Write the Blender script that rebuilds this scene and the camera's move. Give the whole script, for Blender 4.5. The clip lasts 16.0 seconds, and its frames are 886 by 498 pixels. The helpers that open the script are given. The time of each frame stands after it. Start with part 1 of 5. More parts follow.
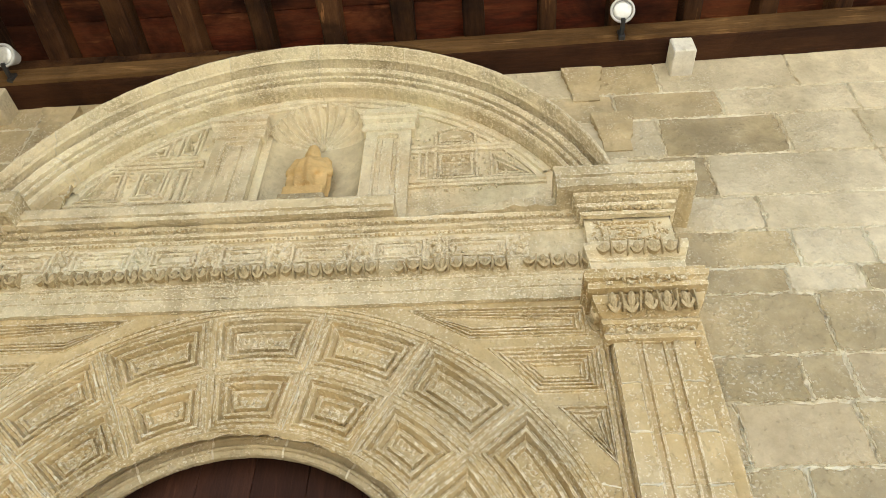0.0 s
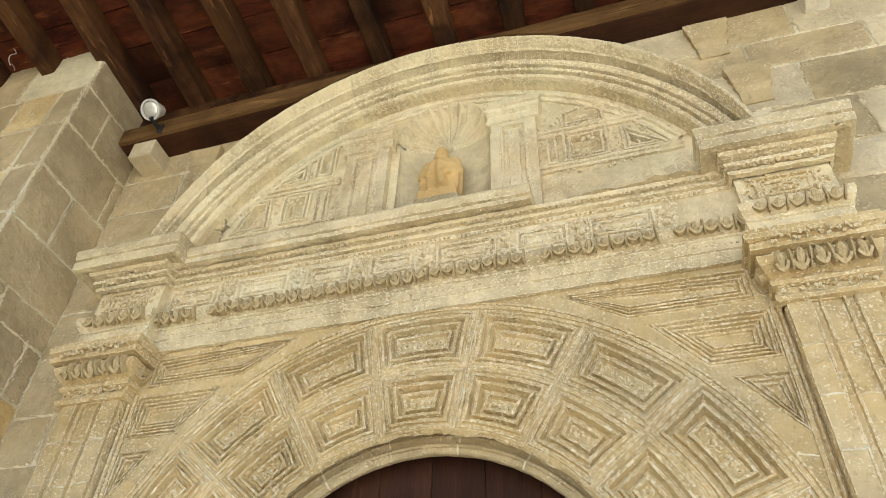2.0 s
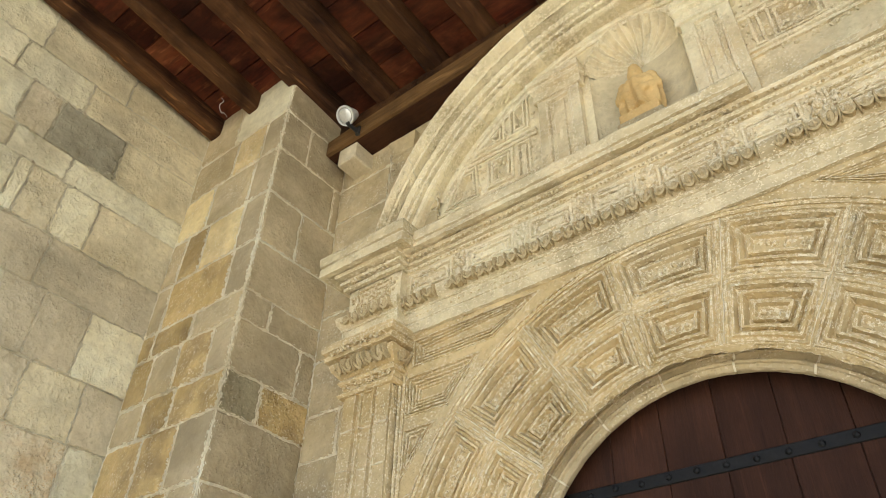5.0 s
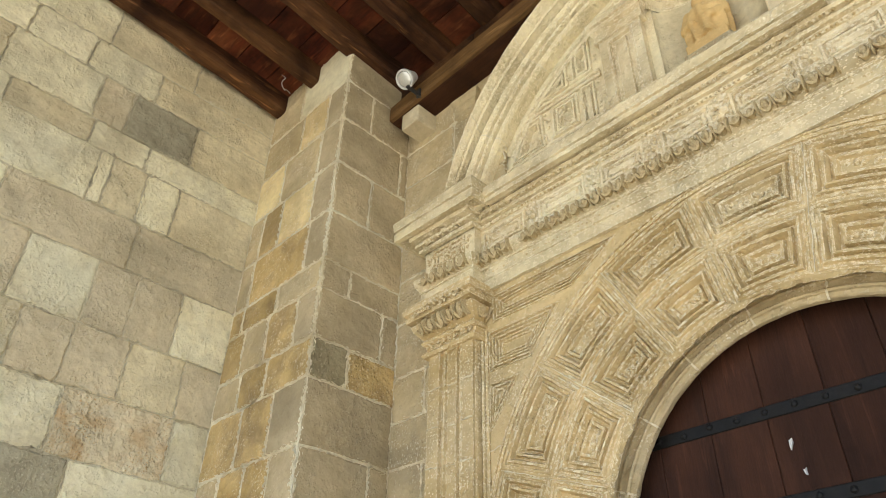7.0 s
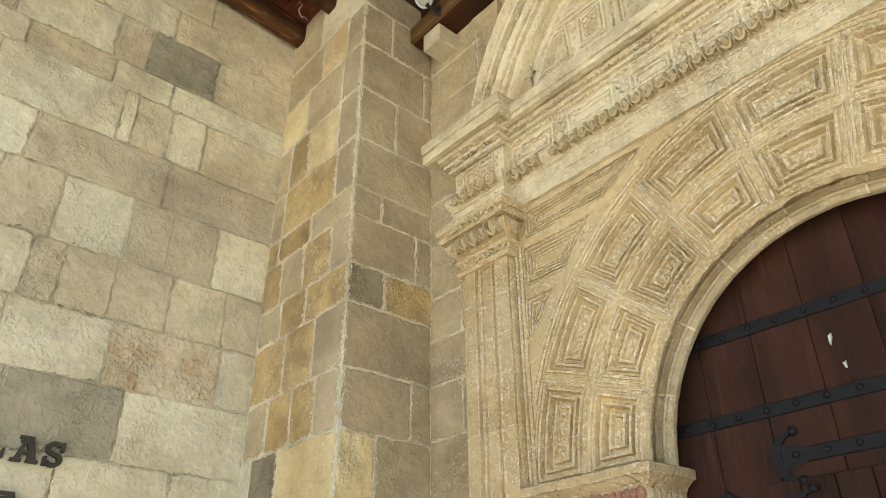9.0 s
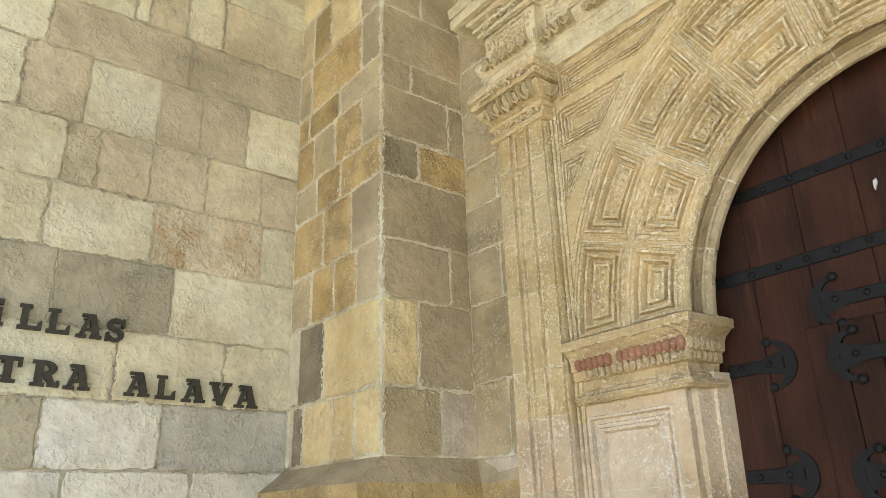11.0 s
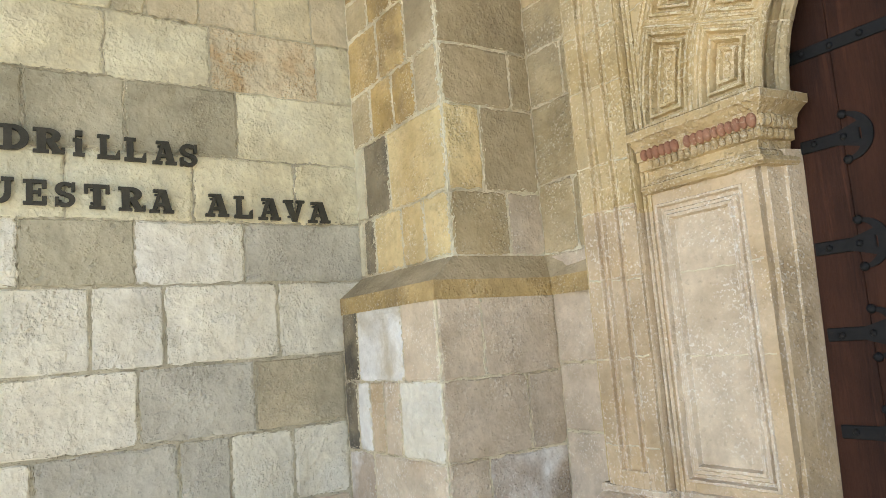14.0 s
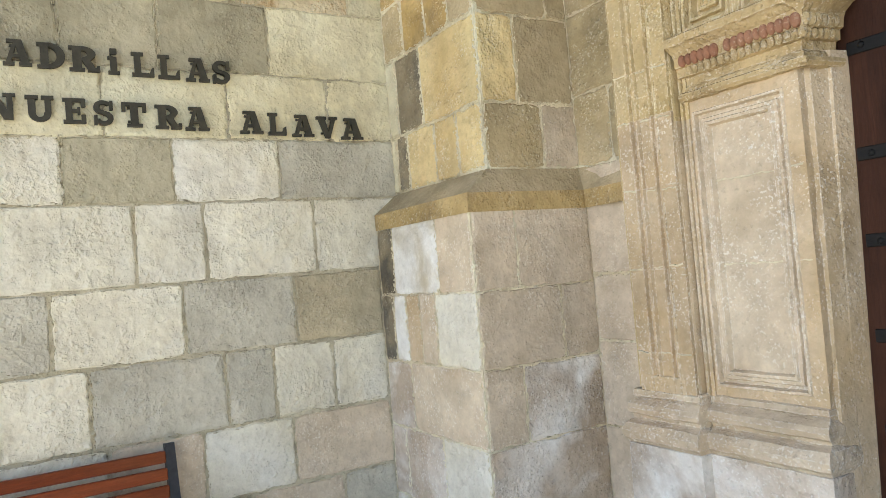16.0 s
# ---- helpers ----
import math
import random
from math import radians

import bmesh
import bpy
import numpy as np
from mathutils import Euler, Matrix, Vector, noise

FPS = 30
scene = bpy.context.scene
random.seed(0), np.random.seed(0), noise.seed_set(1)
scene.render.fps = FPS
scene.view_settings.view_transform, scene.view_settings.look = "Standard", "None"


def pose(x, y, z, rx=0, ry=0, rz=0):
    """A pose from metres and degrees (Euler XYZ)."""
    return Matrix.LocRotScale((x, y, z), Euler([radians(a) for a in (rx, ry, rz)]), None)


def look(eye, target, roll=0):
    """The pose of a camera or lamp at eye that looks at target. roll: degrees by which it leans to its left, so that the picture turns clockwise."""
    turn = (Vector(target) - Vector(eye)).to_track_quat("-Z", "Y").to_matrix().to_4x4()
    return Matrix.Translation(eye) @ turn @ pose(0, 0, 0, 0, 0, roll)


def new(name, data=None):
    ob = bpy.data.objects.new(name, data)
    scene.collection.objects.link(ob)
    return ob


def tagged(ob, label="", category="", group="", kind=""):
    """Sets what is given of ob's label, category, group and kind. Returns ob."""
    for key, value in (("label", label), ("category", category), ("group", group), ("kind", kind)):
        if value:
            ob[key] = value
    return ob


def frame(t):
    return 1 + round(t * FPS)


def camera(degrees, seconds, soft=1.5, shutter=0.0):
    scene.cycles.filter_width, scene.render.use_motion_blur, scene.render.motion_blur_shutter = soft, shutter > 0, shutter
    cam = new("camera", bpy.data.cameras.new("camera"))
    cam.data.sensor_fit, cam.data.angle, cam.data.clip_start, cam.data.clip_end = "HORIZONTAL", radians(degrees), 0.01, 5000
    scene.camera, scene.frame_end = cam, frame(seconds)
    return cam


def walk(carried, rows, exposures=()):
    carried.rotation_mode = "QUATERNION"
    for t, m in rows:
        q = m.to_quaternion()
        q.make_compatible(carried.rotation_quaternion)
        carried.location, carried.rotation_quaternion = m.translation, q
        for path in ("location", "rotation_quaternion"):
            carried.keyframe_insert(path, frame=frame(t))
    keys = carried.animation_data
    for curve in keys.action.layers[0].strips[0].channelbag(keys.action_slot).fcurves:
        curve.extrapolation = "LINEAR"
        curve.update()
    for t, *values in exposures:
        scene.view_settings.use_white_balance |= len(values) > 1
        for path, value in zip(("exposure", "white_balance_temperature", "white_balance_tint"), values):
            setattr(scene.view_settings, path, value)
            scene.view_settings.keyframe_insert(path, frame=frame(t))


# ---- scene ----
cam = camera(62.7, 16.0, 0.88)
PATH = [
    (0, (-0.024, -0.021, 1.946), (-0.139, 1.429, 3.319), 0.8),
    (0.5, (-0.044, -0.03, 1.948), (-0.22, 1.42, 3.314), 0.9),
    (1, (-0.059, -0.018, 1.946), (-0.351, 1.409, 3.316), 2.0),
    (1.5, (-0.08, -0.028, 1.945), (-0.45, 1.383, 3.314), 1.9),
    (2, (-0.102, -0.018, 1.939), (-0.558, 1.381, 3.294), 2.4),
    (2.5, (-0.131, -0.003, 1.937), (-0.684, 1.387, 3.263), 2.2),
    (3, (-0.156, 0.003, 1.935), (-0.822, 1.351, 3.255), 1.8),
    (3.5, (-0.176, 0.007, 1.932), (-0.952, 1.311, 3.236), 1.9),
    (4, (-0.197, 0.008, 1.931), (-1.058, 1.276, 3.215), 1.7),
    (6.5, (-0.192, 0.031, 1.916), (-1.321, 1.169, 3.111), 2.0),
    (7, (-0.203, 0.033, 1.907), (-1.379, 1.155, 3.072), 1.3),
    (7.5, (-0.209, 0.034, 1.893), (-1.415, 1.162, 3.022), 1.1),
    (8, (-0.207, 0.031, 1.889), (-1.438, 1.166, 2.983), 0.5),
    (8.5, (-0.212, 0.036, 1.872), (-1.474, 1.181, 2.918), -0.0),
    (9, (-0.224, 0.029, 1.862), (-1.53, 1.167, 2.862), -0.4),
    (11.5, (-0.265, -0.009, 1.796), (-1.767, 1.157, 2.416), -2.1),
    (12, (-0.27, -0.021, 1.785), (-1.809, 1.132, 2.334), -2.3),
    (12.5, (-0.275, -0.034, 1.767), (-1.844, 1.105, 2.259), -2.8),
    (13, (-0.269, -0.03, 1.744), (-1.845, 1.125, 2.171), -3.0),
    (13.5, (-0.278, -0.043, 1.721), (-1.871, 1.113, 2.074), -4.0),
    (14, (-0.284, -0.051, 1.691), (-1.938, 1.045, 1.946), -4.5),
    (14.5, (-0.27, -0.053, 1.679), (-1.956, 1.008, 1.856), -5.0),
    (15, (-0.274, -0.079, 1.654), (-1.973, 0.968, 1.782), -5.1),
    (15.5, (-0.278, -0.082, 1.641), (-1.988, 0.952, 1.726), -5.4),
    (16, (-0.274, -0.079, 1.637), (-1.994, 0.939, 1.693), -4.9),
]
walk(cam, [(t, look(eye, target, roll)) for t, eye, target, roll in PATH], exposures=((0.0, 1.20, 6420, 11), (8.0, 1.20, 6480, 11), (16.0, 1.34, 6430, 11)))

# ---- world and light ----
world = bpy.data.worlds.new("world")
scene.world = world
world.use_nodes = True
wn = world.node_tree
sky = wn.nodes.new("ShaderNodeTexSky")
sky.sky_type, sky.sun_disc = "NISHITA", False
sky.sun_elevation, sky.sun_rotation = radians(58), radians(200)
wn.links.new(sky.outputs[0], wn.nodes["Background"].inputs[0])
wn.nodes["Background"].inputs[1].default_value = 0.15
sun = new("sun", bpy.data.lights.new("sun", "SUN"))
sun.data.energy, sun.data.angle, sun.data.color = 5.0, radians(0.5), (1.0, 0.96, 0.88)
sun.matrix_world = look((-2.0, -5.5, 9.4), (0, 0, 0))

# ---- main dimensions ----
F = 2.35        # face of the carved portal
W = 2.42        # face of the plain ashlar wall
LW = -4.024     # face of the side wall
CX = -0.945     # middle of the portal
SPRING, R_IN, R_OUT = 2.49, 0.815, 1.375
ENT = 3.87      # underside of the entablature
CORN = 4.47     # top of the cornice


# ---- materials ----
def mix(nt, fac, a, b, mode="MIX"):
    n = nt.nodes.new("ShaderNodeMix")
    n.data_type, n.blend_type = "RGBA", mode
    for slot, v in ((0, fac), (6, a), (7, b)):
        if isinstance(v, (int, float)):
            n.inputs[slot].default_value = v
        elif isinstance(v, tuple):
            n.inputs[slot].default_value = (*v, 1)
        else:
            nt.links.new(v, n.inputs[slot])
    return n.outputs[2]


def noise_tex(nt, vec, scale, detail=5, rough=0.6, lo=0.0, hi=1.0, distort=0.0):
    n = nt.nodes.new("ShaderNodeTexNoise")
    n.inputs["Scale"].default_value, n.inputs["Detail"].default_value = scale, detail
    n.inputs["Roughness"].default_value, n.inputs["Distortion"].default_value = rough, distort
    nt.links.new(vec, n.inputs["Vector"])
    m = nt.nodes.new("ShaderNodeMapRange")
    m.inputs["From Min"].default_value, m.inputs["From Max"].default_value = lo, hi
    nt.links.new(n.outputs["Fac"], m.inputs["Value"])
    return m.outputs[0]


def math_node(nt, op, a, b):
    n = nt.nodes.new("ShaderNodeMath")
    n.operation = op
    for i, v in enumerate((a, b)):
        if isinstance(v, (int, float)):
            n.inputs[i].default_value = v
        else:
            nt.links.new(v, n.inputs[i])
    return n.outputs[0]


def start_mat(name, stretch=(1, 1, 1)):
    m = bpy.data.materials.new(name)
    m.use_nodes = True
    nt = m.node_tree
    co = nt.nodes.new("ShaderNodeTexCoord").outputs["Object"]
    mp = nt.nodes.new("ShaderNodeMapping")
    mp.inputs["Scale"].default_value = stretch
    nt.links.new(co, mp.inputs["Vector"])
    # every separate piece gets its own stretch of the pattern
    info = nt.nodes.new("ShaderNodeObjectInfo")
    shift = nt.nodes.new("ShaderNodeVectorMath")
    shift.operation = "MULTIPLY_ADD"
    shift.inputs[1].default_value = (7.0, 5.0, 3.0)
    nt.links.new(info.outputs["Random"], shift.inputs[0])
    nt.links.new(mp.outputs[0], shift.inputs[2])
    return m, nt, nt.nodes["Principled BSDF"], shift.outputs[0], info.outputs["Random"], co


def finish_mat(nt, bsdf, colour, height, rough, strength, dist, metal=0.0):
    nt.links.new(colour, bsdf.inputs["Base Color"])
    if isinstance(rough, float):
        bsdf.inputs["Roughness"].default_value = rough
    else:
        nt.links.new(rough, bsdf.inputs["Roughness"])
    bsdf.inputs["Metallic"].default_value = metal
    bsdf.inputs["Specular IOR Level"].default_value = 0.3
    b = nt.nodes.new("ShaderNodeBump")
    b.inputs["Strength"].default_value, b.inputs["Distance"].default_value = strength, dist
    nt.links.new(height, b.inputs["Height"])
    nt.links.new(b.outputs[0], bsdf.inputs["Normal"])


def stone(name, a, b, fleck=(0.72, 0.66, 0.52), flecks=0.6, vary=0.25, stain=None, stains=0.5, bump=0.6, dist=0.012, stain_scale=1.7, limed=0.0):
    """Weathered stone: two tones, stains and washes that cross the joints, crust, flecks and pits."""
    m, nt, bsdf, vec, rnd, place = start_mat(name)
    broad = noise_tex(nt, vec, 2.2, 3, 0.5, 0.32, 0.68, 0.3)
    lumps = noise_tex(nt, vec, 8.0, 3, 0.5, 0.28, 0.72)
    mid = noise_tex(nt, vec, 24.0, 4, 0.58, 0.3, 0.7)
    fine = noise_tex(nt, vec, 95.0, 4, 0.7, 0.28, 0.72)
    spots = noise_tex(nt, vec, 85.0, 2, 0.5, 0.59, 0.64)
    crust = noise_tex(nt, vec, 22.0, 5, 0.6, 0.55, 0.60, 0.2)
    patch = noise_tex(nt, vec, 4.5, 4, 0.6, 0.42, 0.60)
    pits = noise_tex(nt, vec, 38.0, 2, 0.5, 0.62, 0.70)
    crumbs = noise_tex(nt, vec, 48.0, 1, 0.4, 0.50, 0.74)
    scar = noise_tex(nt, vec, 13.0, 3, 0.5, 0.40, 0.52)
    col = mix(nt, broad, a, b)
    if stain:
        col = mix(nt, math_node(nt, "MULTIPLY", noise_tex(nt, place, stain_scale, 6, 0.58, 0.46, 0.62, 0.4), stains), col, stain)
    wash = noise_tex(nt, place, 1.1, 5, 0.6, 0.45, 0.62, 0.3)
    col = mix(nt, math_node(nt, "MULTIPLY", wash, 0.5), col, tuple(min(0.88, c * 1.18 + 0.03) for c in a))
    smear = noise_tex(nt, place, 2.6, 6, 0.58, 0.50, 0.66, 0.4)
    col = mix(nt, math_node(nt, "MULTIPLY", smear, 0.36), col, tuple(c * 0.62 for c in b))
    col = mix(nt, 0.24, col, mix(nt, lumps, (0.68, 0.64, 0.56), (1.25, 1.25, 1.22)), "MULTIPLY")
    col = mix(nt, 0.20, col, mix(nt, mid, (0.60, 0.56, 0.48), (1.35, 1.35, 1.32)), "MULTIPLY")
    col = mix(nt, math_node(nt, "MULTIPLY", math_node(nt, "MULTIPLY", crust, patch), 0.12 * flecks), col, fleck)
    col = mix(nt, math_node(nt, "MULTIPLY", math_node(nt, "MULTIPLY", spots, patch), 0.6 * flecks), col, fleck)
    col = mix(nt, math_node(nt, "MULTIPLY", pits, 0.12), col, tuple(c * 0.45 for c in b))
    col = mix(nt, 0.15, col, mix(nt, fine, (0.7, 0.69, 0.66), (1.3, 1.3, 1.29)), "MULTIPLY")
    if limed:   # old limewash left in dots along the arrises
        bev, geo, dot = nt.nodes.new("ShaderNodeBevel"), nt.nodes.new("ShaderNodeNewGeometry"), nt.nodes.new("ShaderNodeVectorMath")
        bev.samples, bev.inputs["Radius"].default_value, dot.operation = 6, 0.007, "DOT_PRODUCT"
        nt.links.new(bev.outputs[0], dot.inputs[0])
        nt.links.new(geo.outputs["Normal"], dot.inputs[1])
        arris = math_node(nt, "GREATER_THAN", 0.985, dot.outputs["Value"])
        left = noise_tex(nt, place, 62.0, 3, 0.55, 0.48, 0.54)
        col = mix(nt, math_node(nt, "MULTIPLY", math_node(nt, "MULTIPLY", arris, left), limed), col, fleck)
    shade = mix(nt, rnd, (1 - vary, 1 - vary, 1 - vary), (1 + vary, 1 + vary * 0.97, 1 + vary * 0.92))
    col = mix(nt, 1.0, col, shade, "MULTIPLY")
    h = math_node(nt, "ADD", math_node(nt, "MULTIPLY", lumps, 0.75), math_node(nt, "MULTIPLY", mid, 0.10))
    h = math_node(nt, "ADD", h, math_node(nt, "MULTIPLY", math_node(nt, "MULTIPLY", crumbs, patch), 0.24))
    h = math_node(nt, "ADD", h, math_node(nt, "MULTIPLY", scar, 0.03))
    h = math_node(nt, "ADD", h, math_node(nt, "MULTIPLY", fine, 0.035))
    h = math_node(nt, "ADD", h, math_node(nt, "MULTIPLY", math_node(nt, "MULTIPLY", crust, patch), 0.10))
    h = math_node(nt, "SUBTRACT", h, math_node(nt, "MULTIPLY", pits, 0.12))
    finish_mat(nt, bsdf, col, h, 0.92, bump * 0.86, dist)
    return m


def wood(name, a, b, stretch, vary=0.2, rough=0.6, dust=(0.32, 0.22, 0.12), dusty=0.3, worn=0.0, sooty=0.0):
    m, nt, bsdf, vec, rnd, place = start_mat(name, stretch)
    grain = noise_tex(nt, vec, 9.0, 8, 0.7, 0.3, 0.7, 0.6)
    fine = noise_tex(nt, vec, 40.0, 5, 0.7, 0.3, 0.7)
    broad = noise_tex(nt, vec, 1.2, 4, 0.6, 0.35, 0.65)
    col = mix(nt, grain, a, b)
    col = mix(nt, math_node(nt, "MULTIPLY", broad, dusty), col, dust)
    col = mix(nt, 0.5, col, mix(nt, fine, (0.55, 0.55, 0.55), (1.1, 1.1, 1.1)), "MULTIPLY")
    scratch = math_node(nt, "MULTIPLY", noise_tex(nt, vec, 5.0, 4, 0.6, 0.60, 0.66, 0.3), noise_tex(nt, place, 2.3, 4, 0.6, 0.42, 0.60))
    col = mix(nt, math_node(nt, "MULTIPLY", scratch, worn), col, tuple(c * 1.5 for c in dust))
    soot = noise_tex(nt, place, 1.9, 6, 0.62, 0.44, 0.62, 0.5)
    col = mix(nt, math_node(nt, "MULTIPLY", soot, sooty), col, tuple(c * 0.5 for c in b))
    col = mix(nt, 1.0, col, mix(nt, rnd, (1 - vary,) * 3, (1 + vary,) * 3), "MULTIPLY")
    h = math_node(nt, "ADD", math_node(nt, "MULTIPLY", grain, 0.6), math_node(nt, "MULTIPLY", fine, 0.4))
    finish_mat(nt, bsdf, col, h, rough, 0.5, 0.006)
    bsdf.inputs["Specular IOR Level"].default_value = 0.12
    return m


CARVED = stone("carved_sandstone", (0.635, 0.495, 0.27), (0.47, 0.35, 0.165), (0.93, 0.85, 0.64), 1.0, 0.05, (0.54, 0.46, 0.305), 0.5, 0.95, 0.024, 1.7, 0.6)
# high carving: coloured paler to make up for dim light up there
BRIGHTENED = stone("bleached_carved_sandstone", (0.79, 0.68, 0.455), (0.59, 0.49, 0.295), (0.92, 0.86, 0.69), 1.0, 0.05, (0.47, 0.385, 0.23), 0.6, 0.95, 0.026, 2.6, 0.9)
# ochre-brown impost stone, darkened in place of shadow beneath its slab
SHADEDBROWN = stone("browned_worn_stone", (0.56, 0.43, 0.235), (0.40, 0.295, 0.145), (0.88, 0.82, 0.68), 0.9, 0.05, (0.30, 0.21, 0.10), 0.6, 1.0, 0.026, 4.0, 0.5)
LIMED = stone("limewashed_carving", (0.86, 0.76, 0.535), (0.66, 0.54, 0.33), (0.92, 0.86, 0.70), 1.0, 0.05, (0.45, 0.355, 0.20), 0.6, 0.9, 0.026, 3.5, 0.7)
PALE = stone("pale_limestone", (0.85, 0.79, 0.57), (0.74, 0.675, 0.46), (0.92, 0.88, 0.72), 0.35, 0.07, (0.53, 0.475, 0.33), 0.65, 0.8, 0.022, 1.5)
GREY = stone("grey_limestone", (0.50, 0.46, 0.335), (0.36, 0.33, 0.235), (0.72, 0.67, 0.50), 0.5, 0.06, (0.25, 0.23, 0.17), 0.7, 0.8, 0.022)
CHALK = stone("chalky_pale_limestone", (0.87, 0.835, 0.695), (0.78, 0.735, 0.60), (0.92, 0.90, 0.81), 0.35, 0.07, (0.63, 0.585, 0.47), 0.45, 0.9, 0.026)
ASH = stone("ash_grey_limestone", (0.65, 0.62, 0.52), (0.52, 0.495, 0.41), (0.80, 0.77, 0.67), 0.5, 0.06, (0.39, 0.365, 0.295), 0.5, 0.9, 0.024)
MAUVE = stone("dull_pink_limestone", (0.71, 0.61, 0.48), (0.58, 0.49, 0.375), (0.86, 0.82, 0.73), 0.9, 0.07, (0.43, 0.345, 0.235), 0.6, 0.8, 0.020, 2.2)
SAND = stone("sand_grey_limestone", (0.66, 0.58, 0.41), (0.54, 0.465, 0.315), (0.82, 0.765, 0.60), 0.4, 0.08, (0.41, 0.36, 0.255), 0.75, 0.8, 0.022, 1.5)
BUFF = stone("buff_limestone", (0.73, 0.65, 0.445), (0.60, 0.515, 0.335), (0.86, 0.81, 0.64), 0.4, 0.08, (0.44, 0.385, 0.265), 0.75, 0.8, 0.022, 1.5)
OCHRE = stone("ochre_limestone", (0.62, 0.46, 0.215), (0.41, 0.285, 0.11), (0.86, 0.77, 0.56), 0.8, 0.14, (0.27, 0.195, 0.105), 0.7, 1.0, 0.028, 3.5)
DARK = stone("dark_weathered_stone", (0.33, 0.275, 0.18), (0.19, 0.155, 0.10), (0.66, 0.60, 0.46), 0.8, 0.10, (0.09, 0.085, 0.075), 0.8, 1.0, 0.028, 5.0)
TAUPE = stone("taupe_limestone", (0.54, 0.445, 0.285), (0.42, 0.34, 0.205), (0.74, 0.65, 0.46), 0.4, 0.08, (0.34, 0.28, 0.18), 0.6, 0.8, 0.022)
LICHEN = stone("lichened_ashlar", (0.58, 0.475, 0.29), (0.44, 0.35, 0.195), (0.88, 0.82, 0.64), 0.8, 0.08, (0.37, 0.31, 0.205), 0.6, 0.9, 0.024, 3.0)
RUST = stone("rust_marked_stone", (0.70, 0.62, 0.44), (0.53, 0.46, 0.32), (0.58, 0.36, 0.15), 1.0, 0.0, (0.48, 0.29, 0.12), 0.85, 1.0, 0.032, 5.0)
WHITE = stone("whitewashed_stone", (0.88, 0.87, 0.83), (0.84, 0.82, 0.76), (0.9, 0.89, 0.86), 0.3, 0.03, (0.52, 0.45, 0.31), 0.9, 0.8, 0.02, 3.0)
PINK = stone("warm_worn_stone", (0.63, 0.51, 0.355), (0.49, 0.375, 0.235), (0.90, 0.85, 0.74), 1.0, 0.05, (0.54, 0.39, 0.21), 0.7, 0.7, 0.018, 2.4, 0.5)
OLIVE = stone("dull_olive_stone", (0.43, 0.37, 0.235), (0.33, 0.28, 0.17), (0.66, 0.60, 0.43), 0.5, 0.06, (0.24, 0.195, 0.115), 0.6, 0.9, 0.022, 3.0)
YELLOW = stone("golden_limestone", (0.79, 0.64, 0.36), (0.63, 0.47, 0.225), (0.90, 0.84, 0.66), 0.9, 0.06, (0.48, 0.355, 0.18), 0.5, 1.0, 0.026, 3.0)
LIMEWORN = stone("flaking_limewashed_stone", (0.56, 0.46, 0.35), (0.42, 0.34, 0.255), (0.90, 0.88, 0.83), 0.9, 0.05, (0.87, 0.86, 0.83), 1.0, 1.0, 0.024, 2.3, 0.5)
SCOURED = stone("pale_scoured_stone", (0.70, 0.60, 0.455), (0.54, 0.435, 0.305), (0.92, 0.89, 0.82), 1.0, 0.05, (0.54, 0.41, 0.27), 0.6, 0.8, 0.020, 2.4, 0.5)
UMBER = stone("umber_limestone", (0.50, 0.41, 0.245), (0.365, 0.295, 0.165), (0.86, 0.81, 0.66), 0.7, 0.10, (0.34, 0.285, 0.19), 0.6, 1.0, 0.026, 3.0)
GREIGE = stone("pale_greige_limestone", (0.68, 0.60, 0.43), (0.56, 0.485, 0.325), (0.86, 0.82, 0.69), 0.5, 0.06, (0.48, 0.415, 0.28), 0.6, 0.9, 0.022, 1.6)
MORTAR = stone("lime_mortar", (0.86, 0.79, 0.61), (0.70, 0.615, 0.43), (0.92, 0.88, 0.76), 0.5, 0.0, (0.50, 0.42, 0.27), 0.55, 0.9, 0.024, 5.0)
DULLJOINT = stone("dull_wall_mortar", (0.63, 0.575, 0.43), (0.49, 0.445, 0.325), (0.82, 0.78, 0.64), 0.3, 0.0, (0.37, 0.335, 0.245), 0.7, 0.9, 0.024, 4.0)
REDDISH = stone("red_stained_stone", (0.22, 0.088, 0.055), (0.34, 0.19, 0.115), (0.72, 0.60, 0.44), 0.6, 0.3)
STATUE = stone("ochre_statue_stone", (0.76, 0.55, 0.26), (0.62, 0.43, 0.19), (0.82, 0.68, 0.42), 0.5, 0.0)
# plate timber, with the shade of its underside put into the brown
BEAM = wood("old_brown_beam", (0.070, 0.027, 0.012), (0.022, 0.010, 0.007), (0.5, 6, 6), 0.15, 0.7, (0.10, 0.045, 0.018), 0.5, 0.3, 0.6)
RAFTER = wood("old_brown_rafter", (0.080, 0.034, 0.014), (0.018, 0.008, 0.006), (6, 0.5, 6), 0.4, 0.7, (0.20, 0.095, 0.035), 0.5, 0.7, 0.7)
BOARD = wood("red_brown_ceiling_board", (0.13, 0.025, 0.010), (0.022, 0.008, 0.006), (0.6, 4, 4), 0.6, 0.75, (0.21, 0.075, 0.028), 0.5, 0.6, 0.8)
DOORWOOD = wood("dark_red_door_wood", (0.058, 0.0250, 0.0155), (0.0230, 0.0120, 0.0092), (8, 8, 0.6), 0.2, 0.62, (0.090, 0.036, 0.020), 0.5, 0.35, 0.4)
